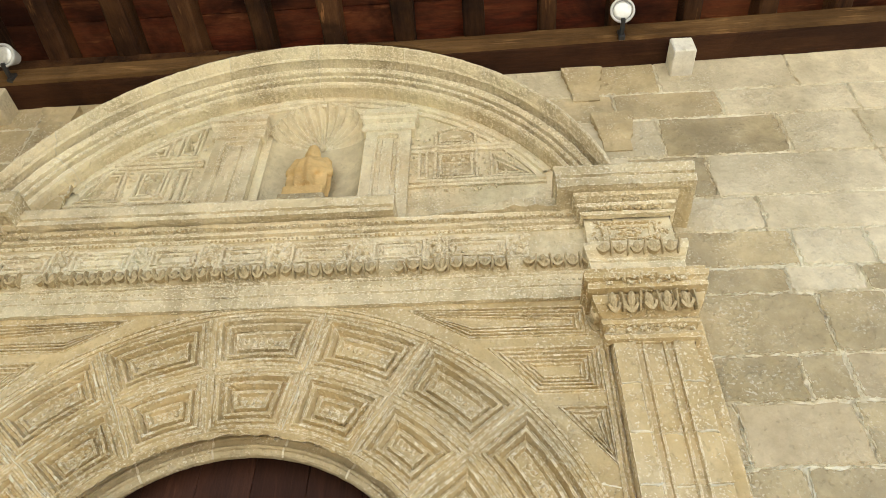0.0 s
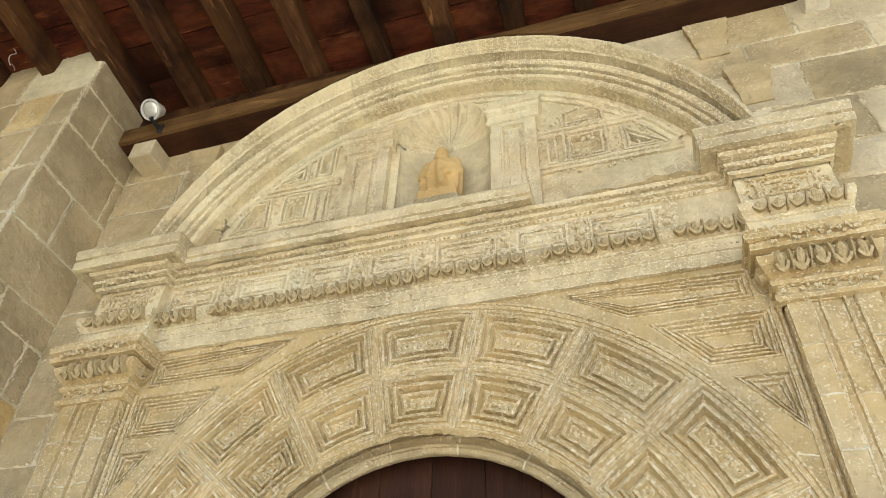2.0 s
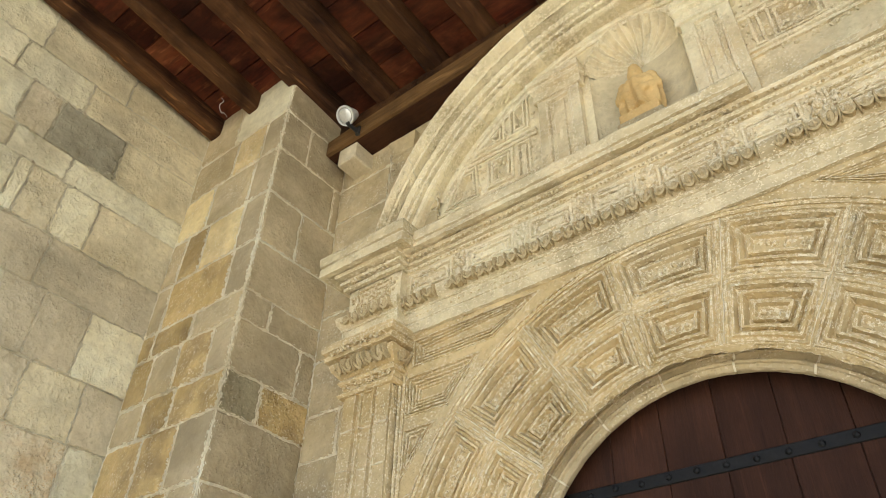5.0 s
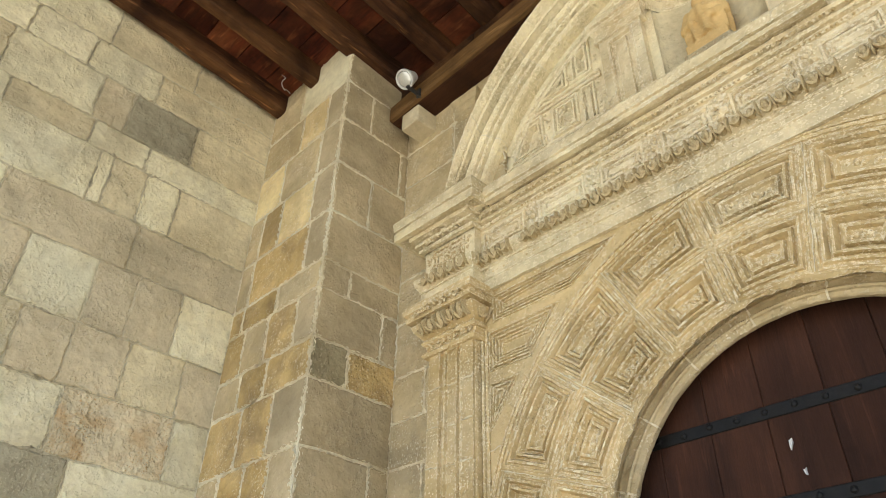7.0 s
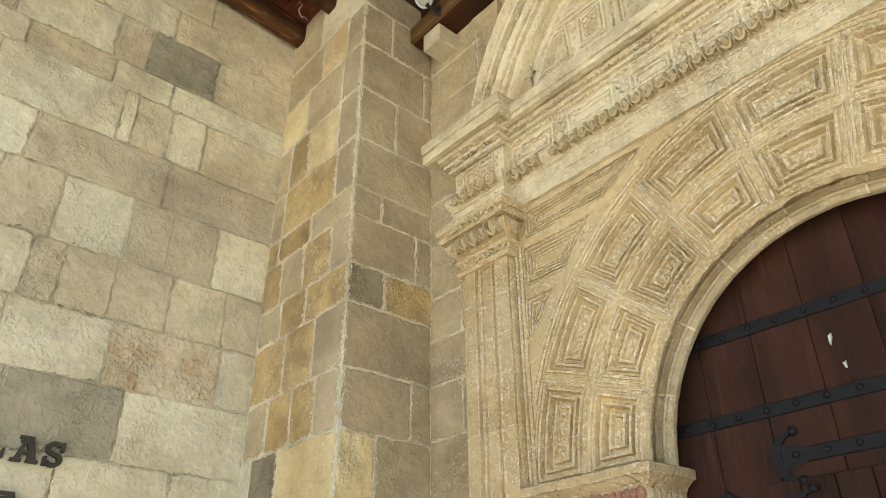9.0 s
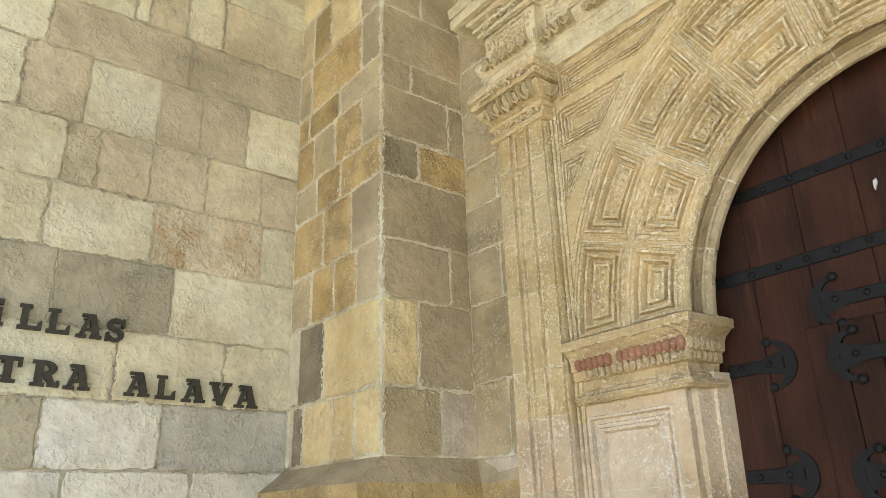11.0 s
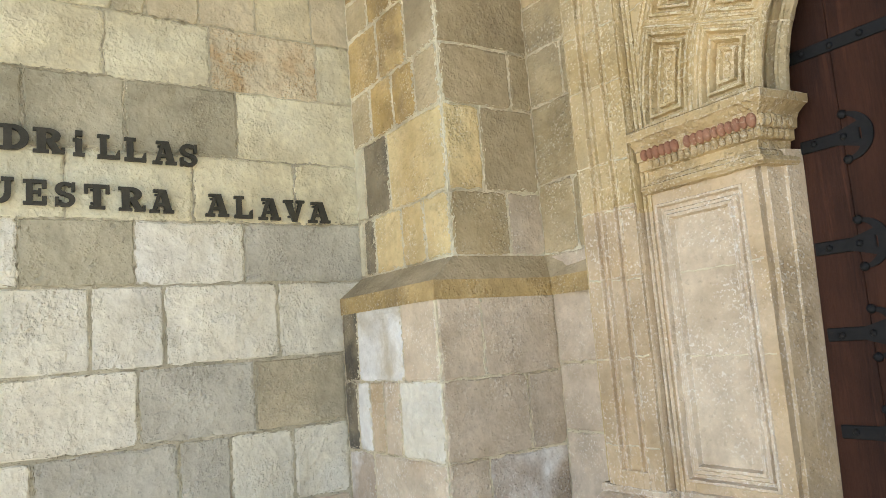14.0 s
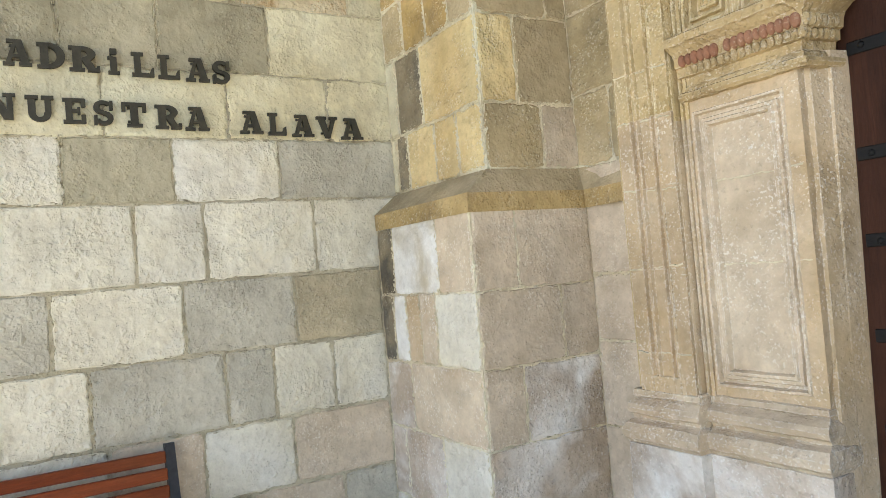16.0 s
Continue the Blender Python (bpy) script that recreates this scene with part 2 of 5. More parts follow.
# beam's front face: lighter wood colour in place of daylight on it
LITFRONT = wood("worn_golden_brown_board", (0.17, 0.088, 0.030), (0.055, 0.025, 0.011), (0.5, 6, 6), 0.15, 0.65, (0.34, 0.20, 0.08), 0.5, 0.5, 0.5)
SLAT = wood("varnished_red_slat", (0.30, 0.065, 0.022), (0.18, 0.04, 0.016), (6, 0.6, 6), 0.15, 0.38, (0.35, 0.14, 0.06), 0.4)


def plain(name, a, b, scale, rough, metal=0.0, strength=0.2):
    m, nt, bsdf, vec, rnd, place = start_mat(name)
    n = noise_tex(nt, vec, scale, 6, 0.65, 0.3, 0.7)
    finish_mat(nt, bsdf, mix(nt, n, a, b), n, rough, strength, 0.003, metal)
    return m


EGGSTONE = plain("carved_egg_stone", (0.68, 0.56, 0.34), (0.40, 0.30, 0.15), 9.0, 0.9, 0.0, 0.8)
CRUMB = plain("old_limewash", (0.86, 0.77, 0.56), (0.72, 0.62, 0.42), 25, 0.9)
IRON = plain("black_wrought_iron", (0.004, 0.0043, 0.0046), (0.010, 0.0096, 0.0095), 30, 0.65, 0.0, 0.6)
LETTER = plain("dark_bronze_letter", (0.045, 0.042, 0.032), (0.085, 0.078, 0.058), 25, 0.6, 0.2)
CAST = plain("dark_grey_cast_iron", (0.035, 0.036, 0.04), (0.06, 0.06, 0.065), 30, 0.5, 0.3)
LAMPBODY = plain("black_lamp_housing", (0.02, 0.02, 0.02), (0.04, 0.04, 0.04), 20, 0.5)
LAMPRIM = plain("white_lamp_ring", (0.55, 0.56, 0.54), (0.66, 0.66, 0.64), 15, 0.35)
LAMPGLASS = plain("silvered_lamp_reflector", (0.62, 0.63, 0.60), (0.80, 0.81, 0.79), 45, 0.18, 0.5)
WEB = plain("dusty_cobweb", (0.6, 0.58, 0.52), (0.75, 0.72, 0.66), 30, 0.9)
GROUND = stone("pale_gravel_ground", (0.52, 0.485, 0.415), (0.44, 0.41, 0.345), (0.6, 0.56, 0.46), 0.4, 0.0)
FLOORSTONE = stone("worn_floor_slabs", (0.46, 0.43, 0.365), (0.38, 0.35, 0.29), (0.5, 0.46, 0.38), 0.4, 0.0)


# ---- mesh helpers ----
PLACED = {}
rng = random.Random(7)


def empty(name, at=(0, 0, 0)):
    ob = new(name)
    ob.location = at
    PLACED[ob.name] = Matrix.Translation(at)
    return ob


def part(name, bm, material, parent=None, label="", smooth=False):
    """Links a bmesh, given in world metres, as one mesh object under parent."""
    bmesh.ops.recalc_face_normals(bm, faces=bm.faces)
    me = bpy.data.meshes.new(name)
    bm.to_mesh(me)
    bm.free()
    me.materials.append(material)
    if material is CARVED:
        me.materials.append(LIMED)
    elif material is BRIGHTENED:
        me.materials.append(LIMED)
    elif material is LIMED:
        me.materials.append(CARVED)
    if smooth:
        for p in me.polygons:
            p.use_smooth = True
    ob = new(name, me)
    PLACED[ob.name] = Matrix.Identity(4)
    if parent:
        ob.parent = parent
        ob.matrix_parent_inverse = PLACED[parent.name].inverted()
    if label:
        tagged(ob, label)
    return ob


def piece(name, mesh, parent, m):
    """One of many alike pieces that share a mesh, at the world pose m."""
    ob = new(name, mesh)
    PLACED[ob.name] = m
    ob.parent = parent
    ob.matrix_parent_inverse = PLACED[parent.name].inverted()
    ob.matrix_basis = m
    return ob


def box(bm, x0, x1, y0, y1, z0, z1, bevel=0.0, wobble=0.0):
    vs = [bm.verts.new((x, y, z)) for x in (x0, x1) for y in (y0, y1) for z in (z0, z1)]
    fs = [bm.faces.new([vs[i] for i in q]) for q in ((0, 1, 3, 2), (4, 6, 7, 5), (0, 4, 5, 1), (2, 3, 7, 6), (0, 2, 6, 4), (1, 5, 7, 3))]
    if bevel:
        es = list({e for f in fs for e in f.edges})
        bmesh.ops.bevel(bm, geom=es, offset=bevel, segments=1, affect="EDGES")
    return vs


def offset_poly(pts, d):
    """A polygon (counter-clockwise) drawn in by d on every side."""
    n, out = len(pts), []
    for i in range(n):
        p0, p1, p2 = (Vector(pts[(i + k) % n]) for k in (-1, 0, 1))
        a, b = (p1 - p0).normalized(), (p2 - p1).normalized()
        na, nb = Vector((-a.y, a.x)), Vector((-b.y, b.x))
        s = na + nb
        k = max(0.35, 1 + na.dot(nb))
        out.append(p1 + s * (d / k))
    return out


def ccw(pts):
    s = sum(pts[i][0] * pts[(i + 1) % len(pts)][1] - pts[(i + 1) % len(pts)][0] * pts[i][1] for i in range(len(pts)))
    return pts if s > 0 else pts[::-1]


def resample(pts, step=0.04):
    out = []
    for i, p in enumerate(pts):
        p, q = Vector(p), Vector(pts[(i + 1) % len(pts)])
        n = max(1, round((q - p).length / step))
        out += [tuple(p.lerp(q, k / n)) for k in range(n)]
    return out


def nested(bm, poly, levels, face=F, worn=0.0015):
    """Stepped frames one inside the other: levels are (drawn in, proud of the face)."""
    if callable(poly):
        ring = poly
    else:
        base = ccw([tuple(p) for p in poly])
        counts = [max(1, round((Vector(base[(i + 1) % len(base)]) - Vector(p)).length / 0.04)) for i, p in enumerate(base)]

        def ring(d):
            c = offset_poly(base, d)
            return [c[i].lerp(c[(i + 1) % len(c)], k / n) for i, n in enumerate(counts) for k in range(n)]
    rings = []
    for k, (d, h) in enumerate(levels):
        w = 0.0 if k == 0 else worn
        rings.append([bm.verts.new((p[0] + rng.uniform(-w, w), face - h - rng.uniform(-w, w), p[1] + rng.uniform(-w, w))) for p in ring(d)])
    n = len(rings[0])
    for k, (a, b) in enumerate(zip(rings, rings[1:])):
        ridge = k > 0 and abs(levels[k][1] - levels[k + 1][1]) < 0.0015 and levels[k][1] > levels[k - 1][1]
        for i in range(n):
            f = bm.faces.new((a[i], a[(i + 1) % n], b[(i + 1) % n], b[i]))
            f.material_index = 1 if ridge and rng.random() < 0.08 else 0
    bm.faces.new(rings[-1])


def plate(bm, outer, holes, face):
    """A flat sheet with holes, standing at y = face."""
    edges = []
    for loop in [outer, *holes]:
        vs = [bm.verts.new((p[0], face, p[1])) for p in loop]
        edges += [bm.edges.new((vs[i], vs[(i + 1) % len(vs)])) for i in range(len(vs))]
    bmesh.ops.triangle_fill(bm, use_beauty=True, edges=edges)


def run_profile(bm, path, profile, closed_ends=True):
    """Sweeps a moulding: path is a list of (x, y-of-wall-face, nx, ny) stations in plan, profile a list of (proud, z)."""
    fine = [path[0]]
    for a, b in zip(path, path[1:]):
        n = max(1, round(math.hypot(b[0] - a[0], b[1] - a[1]) / 0.05))
        fine += [tuple(a[i] + (b[i] - a[i]) * k / n for i in range(4)) for k in range(1, n + 1)]
    j = lambda: rng.uniform(-0.0025, 0.0025)
    rows = [[bm.verts.new((x + nx * (p + j()), y + ny * (p + j()), z + j())) for p, z in profile] for x, y, nx, ny in fine]
    for a, b in zip(rows, rows[1:]):
        for i in range(len(profile) - 1):
            bm.faces.new((a[i], a[i + 1], b[i + 1], b[i]))
    if closed_ends:
        for r in (rows[0], rows[-1]):
            if len(r) > 2:
                bm.faces.new(r)


def straight(x0, x1, y=F, returns=True, k=1.0):
    """Plan stations of a moulding along the front, mitred back to the wall at both ends."""
    if not returns:
        return [(x0, y, 0, -1), (x1, y, 0, -1)]
    return [(x0, y + 0.12, -k, 0), (x0, y, -k, -1), (x1, y, k, -1), (x1, y + 0.12, k, 0)]


def arc(cx, cz, r, a0, a1, n):
    return [(cx + r * math.cos(radians(a0 + (a1 - a0) * i / n)), cz + r * math.sin(radians(a0 + (a1 - a0) * i / n))) for i in range(n + 1)]


JOINTS = []   # outlines of the laid stones, for the mortar crumbs


def block_mesh(bm, o, u, v, n, u0, u1, v0, v1, gap=0.005, proud=0.0, rough=0.006):
    """One dressed stone of a wall: uneven outline, worn arrises."""
    o, u, v, n = Vector(o), Vector(u), Vector(v), Vector(n)
    a0, a1, b0, b1 = u0 + gap, u1 - gap, v0 + gap, v1 - gap
    ring = []
    seed = Vector((rng.uniform(0, 50), rng.uniform(0, 50), 0))
    hu, hv = (a1 - a0) / 2, (b1 - b0) / 2
    round_off = min(0.016, hu * 0.3, hv * 0.3) * rng.uniform(0.0, 1.0)
    SIDE = 9
    for (p0, q0), (p1, q1) in (((a0, b0), (a1, b0)), ((a1, b0), (a1, b1)), ((a1, b1), (a0, b1)), ((a0, b1), (a0, b0))):
        for k in range(SIDE):
            f = (k + (rng.uniform(-0.25, 0.25) if k else 0)) / SIDE
            p, q = p0 + (p1 - p0) * f, q0 + (q1 - q0) * f
            w = Vector((p * 17, q * 17, 0)) + seed
            d = Vector((noise.noise(w), noise.noise(w + Vector((9, 3, 5))))) * rough * 1.2
            if k == 0:   # worn corner
                d += Vector((math.copysign(round_off, (a0 + a1) / 2 - p), math.copysign(round_off, (b0 + b1) / 2 - q))) * 0.4
            ring.append((p + d.x + rng.uniform(-rough, rough) * 0.35, q + d.y + rng.uniform(-rough, rough) * 0.35))
    N = 4 * SIDE
    JOINTS.append((o, u, v, n, proud, ring))
    cu, cv = (a0 + a1) / 2, (b0 + b1) / 2
    ch = rng.uniform(0.006, 0.014)
    lean_u, lean_v = rng.uniform(-0.0015, 0.0015), rng.uniform(-0.0015, 0.0015)
    lift = lambda p, q: proud + lean_u * (p - cu) / hu + lean_v * (q - cv) / hv
    mk = lambda p, q, h: bm.verts.new(o + u * p + v * q + n * h)
    low = [mk(p, q, -0.02) for p, q in ring]
    mid_r = [mk(p, q, lift(p, q) - rng.uniform(0.003, 0.006)) for p, q in ring]
    scaled = lambda k: [(cu + (p - cu) * k[0], cv + (q - cv) * k[1]) for p, q in ring]
    front = [mk(p, q, lift(p, q) + rng.uniform(-0.002, 0.002)) for p, q in scaled((1 - ch / hu, 1 - ch / hv))]
    inner = [mk(p, q, lift(p, q) + 0.0025 * noise.noise(Vector((p * 9, q * 9, 0)) + seed)) for p, q in scaled((0.55, 0.55))]
    centre = mk(cu, cv, proud + 0.002)
    for i in range(N):
        j = (i + 1) % N
        bm.faces.new((low[i], low[j], mid_r[j], mid_r[i]))
        bm.faces.new((mid_r[i], mid_r[j], front[j], front[i]))
        bm.faces.new((front[i], front[j], inner[j], inner[i]))
        bm.faces.new((inner[i], inner[j], centre))


def lay(parent, o, u, v, n, courses, name="stone_block", crumbs=0, gap=0.005, rough=0.006):
    """Courses of stones: rows of (bottom, top, joints, tones), with crumbs of mortar on their edges."""
    tones = {"P": PALE, "G": GREY, "B": BUFF, "O": OCHRE, "D": DARK, "R": RUST, "W": WHITE, "K": PINK, "T": TAUPE, "L": LICHEN, "S": SAND, "C": CHALK, "A": ASH, "M": MAUVE, "N": OLIVE, "Y": YELLOW, "Q": LIMEWORN, "U": UMBER, "E": SCOURED, "H": GREIGE}
    for z0, z1, joints, kinds in courses:
        for i in range(len(joints) - 1):
            bm = bmesh.new()
            block_mesh(bm, o, u, v, n, joints[i], joints[i + 1], z0, z1, gap, rng.uniform(0.006, 0.009), rough)
            part(name, bm, tones[kinds[i % len(kinds)]], parent)
    verts, tris = [], []
    for o, u, v, n, proud, ring in JOINTS:
        thick = noise.noise(Vector((ring[0][0] * 3, ring[0][1] * 3, 4))) + 0.6
        for p, q in zip(ring, ring[1:] + ring[:1]):
            for _ in range(crumbs):
                f = rng.random()
                c = o + u * (p[0] + (q[0] - p[0]) * f + rng.gauss(0, 0.006)) + v * (p[1] + (q[1] - p[1]) * f + rng.gauss(0, 0.006)) + n * (proud - rng.uniform(0.002, 0.005))
                way = Vector((q[0] - p[0], q[1] - p[1])).normalized()
                t, b = u * way.x + v * way.y, v * way.x - u * way.y
                a, w, h = rng.uniform(0.006, 0.022), rng.uniform(0.002, 0.008) * max(0.3, thick), rng.uniform(0.004, 0.010)
                k = len(verts)
                verts += [c + t * a, c + b * w, c - t * a * rng.uniform(0.5, 1), c - b * w * rng.uniform(0.5, 1), c + n * h + t * rng.uniform(-0.004, 0.004), c - n * 0.004]
                tris += [(k + x, k + (x + 1) % 4, k + 4) for x in range(4)] + [(k + (x + 1) % 4, k + x, k + 5) for x in range(4)]
    JOINTS.clear()
    if crumbs:
        me = bpy.data.meshes.new("mortar_crumbs")
        me.from_pydata([tuple(x) for x in verts], [], tris)
        me.materials.append(DULLJOINT if parent.name == "wall_west" else MORTAR)
        ob = new("mortar_crumbs", me)
        ob.parent, ob.matrix_parent_inverse = parent, PLACED[parent.name].inverted()
        tagged(ob, "crumbly lime mortar along the joints", kind="stuff")


# ---- the setting ----
# ground out of view, pale so that it throws sunlight up the portal
bm = bmesh.new()
bmesh.ops.create_grid(bm, x_segments=8, y_segments=8, size=400)
bmesh.ops.translate(bm, verts=bm.verts, vec=(0, 0, -0.16))
tagged(part("ground", bm, GROUND), "unseen pale ground outside the porch that bounces sunlight in", "ground", kind="structure")
bm = bmesh.new()
box(bm, LW - 0.6, 7.0, -3.2, W + 0.3, -0.159, 0.0)
tagged(part("floor", bm, FLOORSTONE), "worn stone floor of the porch", "floor", kind="structure")

bm = bmesh.new()   # side wall core with lime joints
box(bm, LW - 0.7, LW + 0.0012, -3.0, W + 0.6, 0.0, 6.9)
wall_west = tagged(part("wall_west", bm, DULLJOINT), "pale ashlar side wall with patched grey stones", "wall", kind="structure")

bm = bmesh.new()   # portal wall core: two flanks and the part above
for x0, x1 in ((LW, CX - 1.30), (CX + 1.30, 7.0)):
    box(bm, x0, x1, W - 0.0022, W + 0.6, 0, 4.3)
for k in range(14):
    z0 = 4.3 + 0.1 * k
    h = math.sqrt(max(0.0, 1.535 ** 2 - (z0 - 4.07) ** 2))
    box(bm, LW, CX - h, W - 0.0022, W + 0.6, z0, z0 + 0.1)
    box(bm, CX + h, 7.0, W - 0.0022, W + 0.6, z0, z0 + 0.1)
box(bm, LW, 7.0, W - 0.0022, W + 0.6, 5.7, 6.9)
box(bm, CX - 1.7, CX + 1.7, W + 0.32, W + 0.6, 0, 5.7)
wall_north = tagged(part("wall_north", bm, MORTAR), "weathered ashlar wall round the carved portal", "wall", kind="structure")

# roof: wall plate, rafters, boards
SLOPE = 0.09


def roof_z(y):
    return 5.915 + SLOPE * (2.265 - y)


bm = bmesh.new()
box(bm, LW - 0.3, 7.0, -3.2, W + 0.62, 0.0, 0.06)
for vert in bm.verts:
    vert.co.z += roof_z(vert.co.y) + 0.2
ceiling = tagged(part("ceiling", bm, BOARD), "red-brown painted board ceiling of the porch", "ceiling", kind="structure")
for i in range(22):
    y1 = 2.41 - 0.26 * i
    y0 = y1 - 0.252
    bm = bmesh.new()
    for v in box(bm, LW, 7.0, y0, y1, 0, 0.02):
        v.co.z += roof_z(v.co.y) + 0.165 + rng.uniform(0, 0.006)
    part("board", bm, BOARD, ceiling)

beam = empty("wall_plate_beam", (0, 2.3, 5.7))
bm = bmesh.new()
xs = [-3.06 + 0.2 * i for i in range(51)]
rows = []
for x in xs:
    top = 5.752 + 0.033 * (x + 0.95)
    t = max(top - 0.142, min(top - 0.02, 4.175 + math.sqrt(max(0.0, 1.61 ** 2 - (x - CX) ** 2))))   # notched over the arch
    w = lambda: rng.uniform(-0.007, 0.007)
    rows.append([bm.verts.new(p) for p in ((x, W + 0.4, t), (x, 2.254 + w(), t), (x, 2.242 + w(), t + 0.006), (x, 2.240 + w(), top - 0.017 + 0.5 * w()), (x, 2.256 + w(), top + 0.5 * w()), (x, W + 0.4, top))])
for a, b in zip(rows, rows[1:]):
    for i in range(6):
        bm.faces.new((a[i], a[(i + 1) % 6], b[(i + 1) % 6], b[i]))
bm.faces.new(rows[0]), bm.faces.new(rows[-1])
part("timber", bm, BEAM, beam)
bm = bmesh.new()   # added skin over the plate's front; its lighter brown stands for daylight
rows = []
for x in xs:
    top = 5.752 + 0.033 * (x + 0.95)
    t = max(top - 0.145, min(top - 0.01, 4.175 + math.sqrt(max(0.0, 1.61 ** 2 - (x - CX) ** 2)))) + 0.006
    w = lambda: rng.uniform(-0.005, 0.005)
    rows.append([bm.verts.new(p) for p in ((x, 2.246, t), (x, 2.222, t + 0.002), (x, 2.219 + 0.4 * w(), t + 0.008), (x, 2.221 + 0.4 * w(), top - 0.008 + w()), (x, 2.228, top + w()), (x, 2.246, top + 0.002))])
for a, b in zip(rows, rows[1:]):
    for i in range(5):
        bm.faces.new((a[i], a[i + 1], b[i + 1], b[i]))
part("front_board", bm, LITFRONT, beam, "worn golden-brown front of the plate, lightened as if daylit")
bm = bmesh.new()   # packing timber between the plate and the rafters
for k in range(14):
    x0, x1 = -3.06 + 0.72 * k, -3.06 + 0.72 * (k + 1) - 0.004
    box(bm, x0, x1, 2.31 + rng.uniform(-0.008, 0.008), W + 0.39, 5.745 + 0.033 * (x0 + 0.95), 5.93, 0.004)
part("packing_timber", bm, RAFTER, beam)
tagged(beam, "dark brown timber wall plate under the rafters", "beam")


def rafter(x, wide):
    bm = bmesh.new()
    n = 26
    prev = None
    phase = Vector((x * 3.0, 0, 0))
    for i in range(n + 1):
        y = 2.42 - 5.5 * i / n
        if x < -3.1 and y > 1.9:
            y = 1.9 - 0.001 * i
        bend = noise.noise(phase + Vector((0, y * 1.1, 0)))
        fat = 1 + 0.22 * noise.noise(phase + Vector((5, y * 2.1, 0)))
        z = roof_z(y) + 0.010 * noise.noise(phase + Vector((9, y * 2.6, 0)))
        dx = 0.022 * bend + rng.uniform(-0.003, 0.003)
        c = 0.016
        r = [bm.verts.new((x + dx + a * wide * fat / 2, y, z + b)) for a, b in ((-1, 0.165), (-1.02, 0.08), (-1, c + rng.uniform(-0.006, 0.006)), (-0.80, 0.003), (0, rng.uniform(-0.004, 0.004)), (0.80, 0.003), (1, c + rng.uniform(-0.006, 0.006)), (1.02, 0.08), (1, 0.165))]
        if prev:
            for k in range(8):
                bm.faces.new((prev[k], prev[k + 1], r[k + 1], r[k]))
        else:
            bm.faces.new(r)
        prev = r
    bm.faces.new(prev)
    ob = part("rafter", bm, RAFTER)
    tagged(ob, "old brown timber rafter under the ceiling boards", "rafter", "ceiling rafters")


for i in range(24):
    rafter(-3.93 + 0.4325 * i + rng.uniform(-0.012, 0.012), rng.uniform(0.10, 0.135))

# ---- side wall stones: along y, up z ----
# low courses: paler stone, with the cool skylight down there tinted in
courses = [
    (0.0, 0.22, (-3.0, -2.2, -1.3, -0.5, 0.2, 0.9, 1.71), "MAMCMA"),
    (0.22, 0.585, (-3.0, -2.3, -1.6, -0.9, -0.2, 0.35, 0.9, 1.40, 1.71), "CAMCMAMA"),
    (0.585, 0.94, (-3.0, -2.4, -1.7, -1.0, -0.4, 0.25, 0.68, 1.14, 1.71), "CCACCMCM"),
    (0.94, 1.315, (-3.0, -2.2, -1.5, -0.9, -0.35, 0.19, 0.81, 1.06, 1.39, 1.71), "ACCCCAACC"),
    (1.315, 1.68, (-3.0, -2.3, -1.7, -1.1, -0.5, 0.05, 0.63, 1.20, 1.71), "CCACACAS"),
    (1.68, 2.08, (-3.0, -2.2, -1.5, -0.9, -0.3, 0.43, 0.76, 1.34, 1.86), "CCACCCCC"),
    (2.08, 2.40, (-3.0, -2.4, -1.6, -1.0, -0.45, 0.14, 0.63, 1.17, 1.86), "CCCCCGCA"),
    (2.40, 2.745, (-3.0, -2.3, -1.5, -0.9, -0.25, 0.33, 0.92, 1.47, 1.86), "BPBPPPPP"),
    (2.745, 3.12, (-3.0, -2.2, -1.4, -0.7, -0.2, 0.16, 0.60, 1.16, 1.86), "PBPBGGGP"),
    (3.12, 3.47, (-3.0, -2.3, -1.6, -0.9, -0.1, 0.51, 1.03, 1.64, 1.86), "BPBPPPRP"),
    (3.47, 3.82, (-3.0, -2.2, -1.5, -0.8, -0.1, 0.55, 0.71, 0.98, 1.29, 1.62, 1.86), "PBPBPBSSBS"),
    (3.82, 4.23, (-3.0, -2.3, -1.6, -0.9, -0.2, 0.30, 0.61, 0.99, 1.23, 1.51, 1.86), "BPBPPSPSSP"),
    (4.23, 4.56, (-3.0, -2.2, -1.4, -0.7, 0.0, 0.38, 1.13, 1.86), "PBPBPSS"),
    (4.56, 4.94, (-3.0, -2.3, -1.5, -0.7, 0.10, 0.79, 0.87, 1.09, 1.31, 1.86), "PBPPPPBPB"),
    (4.94, 5.14, (-3.0, -2.2, -1.4, -0.6, 0.2, 0.69, 1.05, 1.86), "PBPPBPP"),
    (5.14, 5.50, (-3.0, -2.3, -1.5, -0.7, 0.1, 0.65, 0.86, 1.31, 1.86), "PBPBPSGB"),
    (5.50, 5.77, (-3.0, -2.2, -1.4, -0.6, 0.15, 0.52, 0.98, 1.86), "PBPPPPB"),
    (5.77, 6.2, (-3.0, -2.3, -1.5, -0.7, 0.0, 0.6, 1.2, 1.86), "BPBPPBB"),
]
lay(wall_west, (LW, 0, 0), (0, 1, 0), (0, 0, 1), (1, 0, 0), courses[:6], crumbs=2, gap=0.007, rough=0.008)
lay(wall_west, (LW, 0, 0), (0, 1, 0), (0, 0, 1), (1, 0, 0), courses[6:], crumbs=3, gap=0.003, rough=0.010)

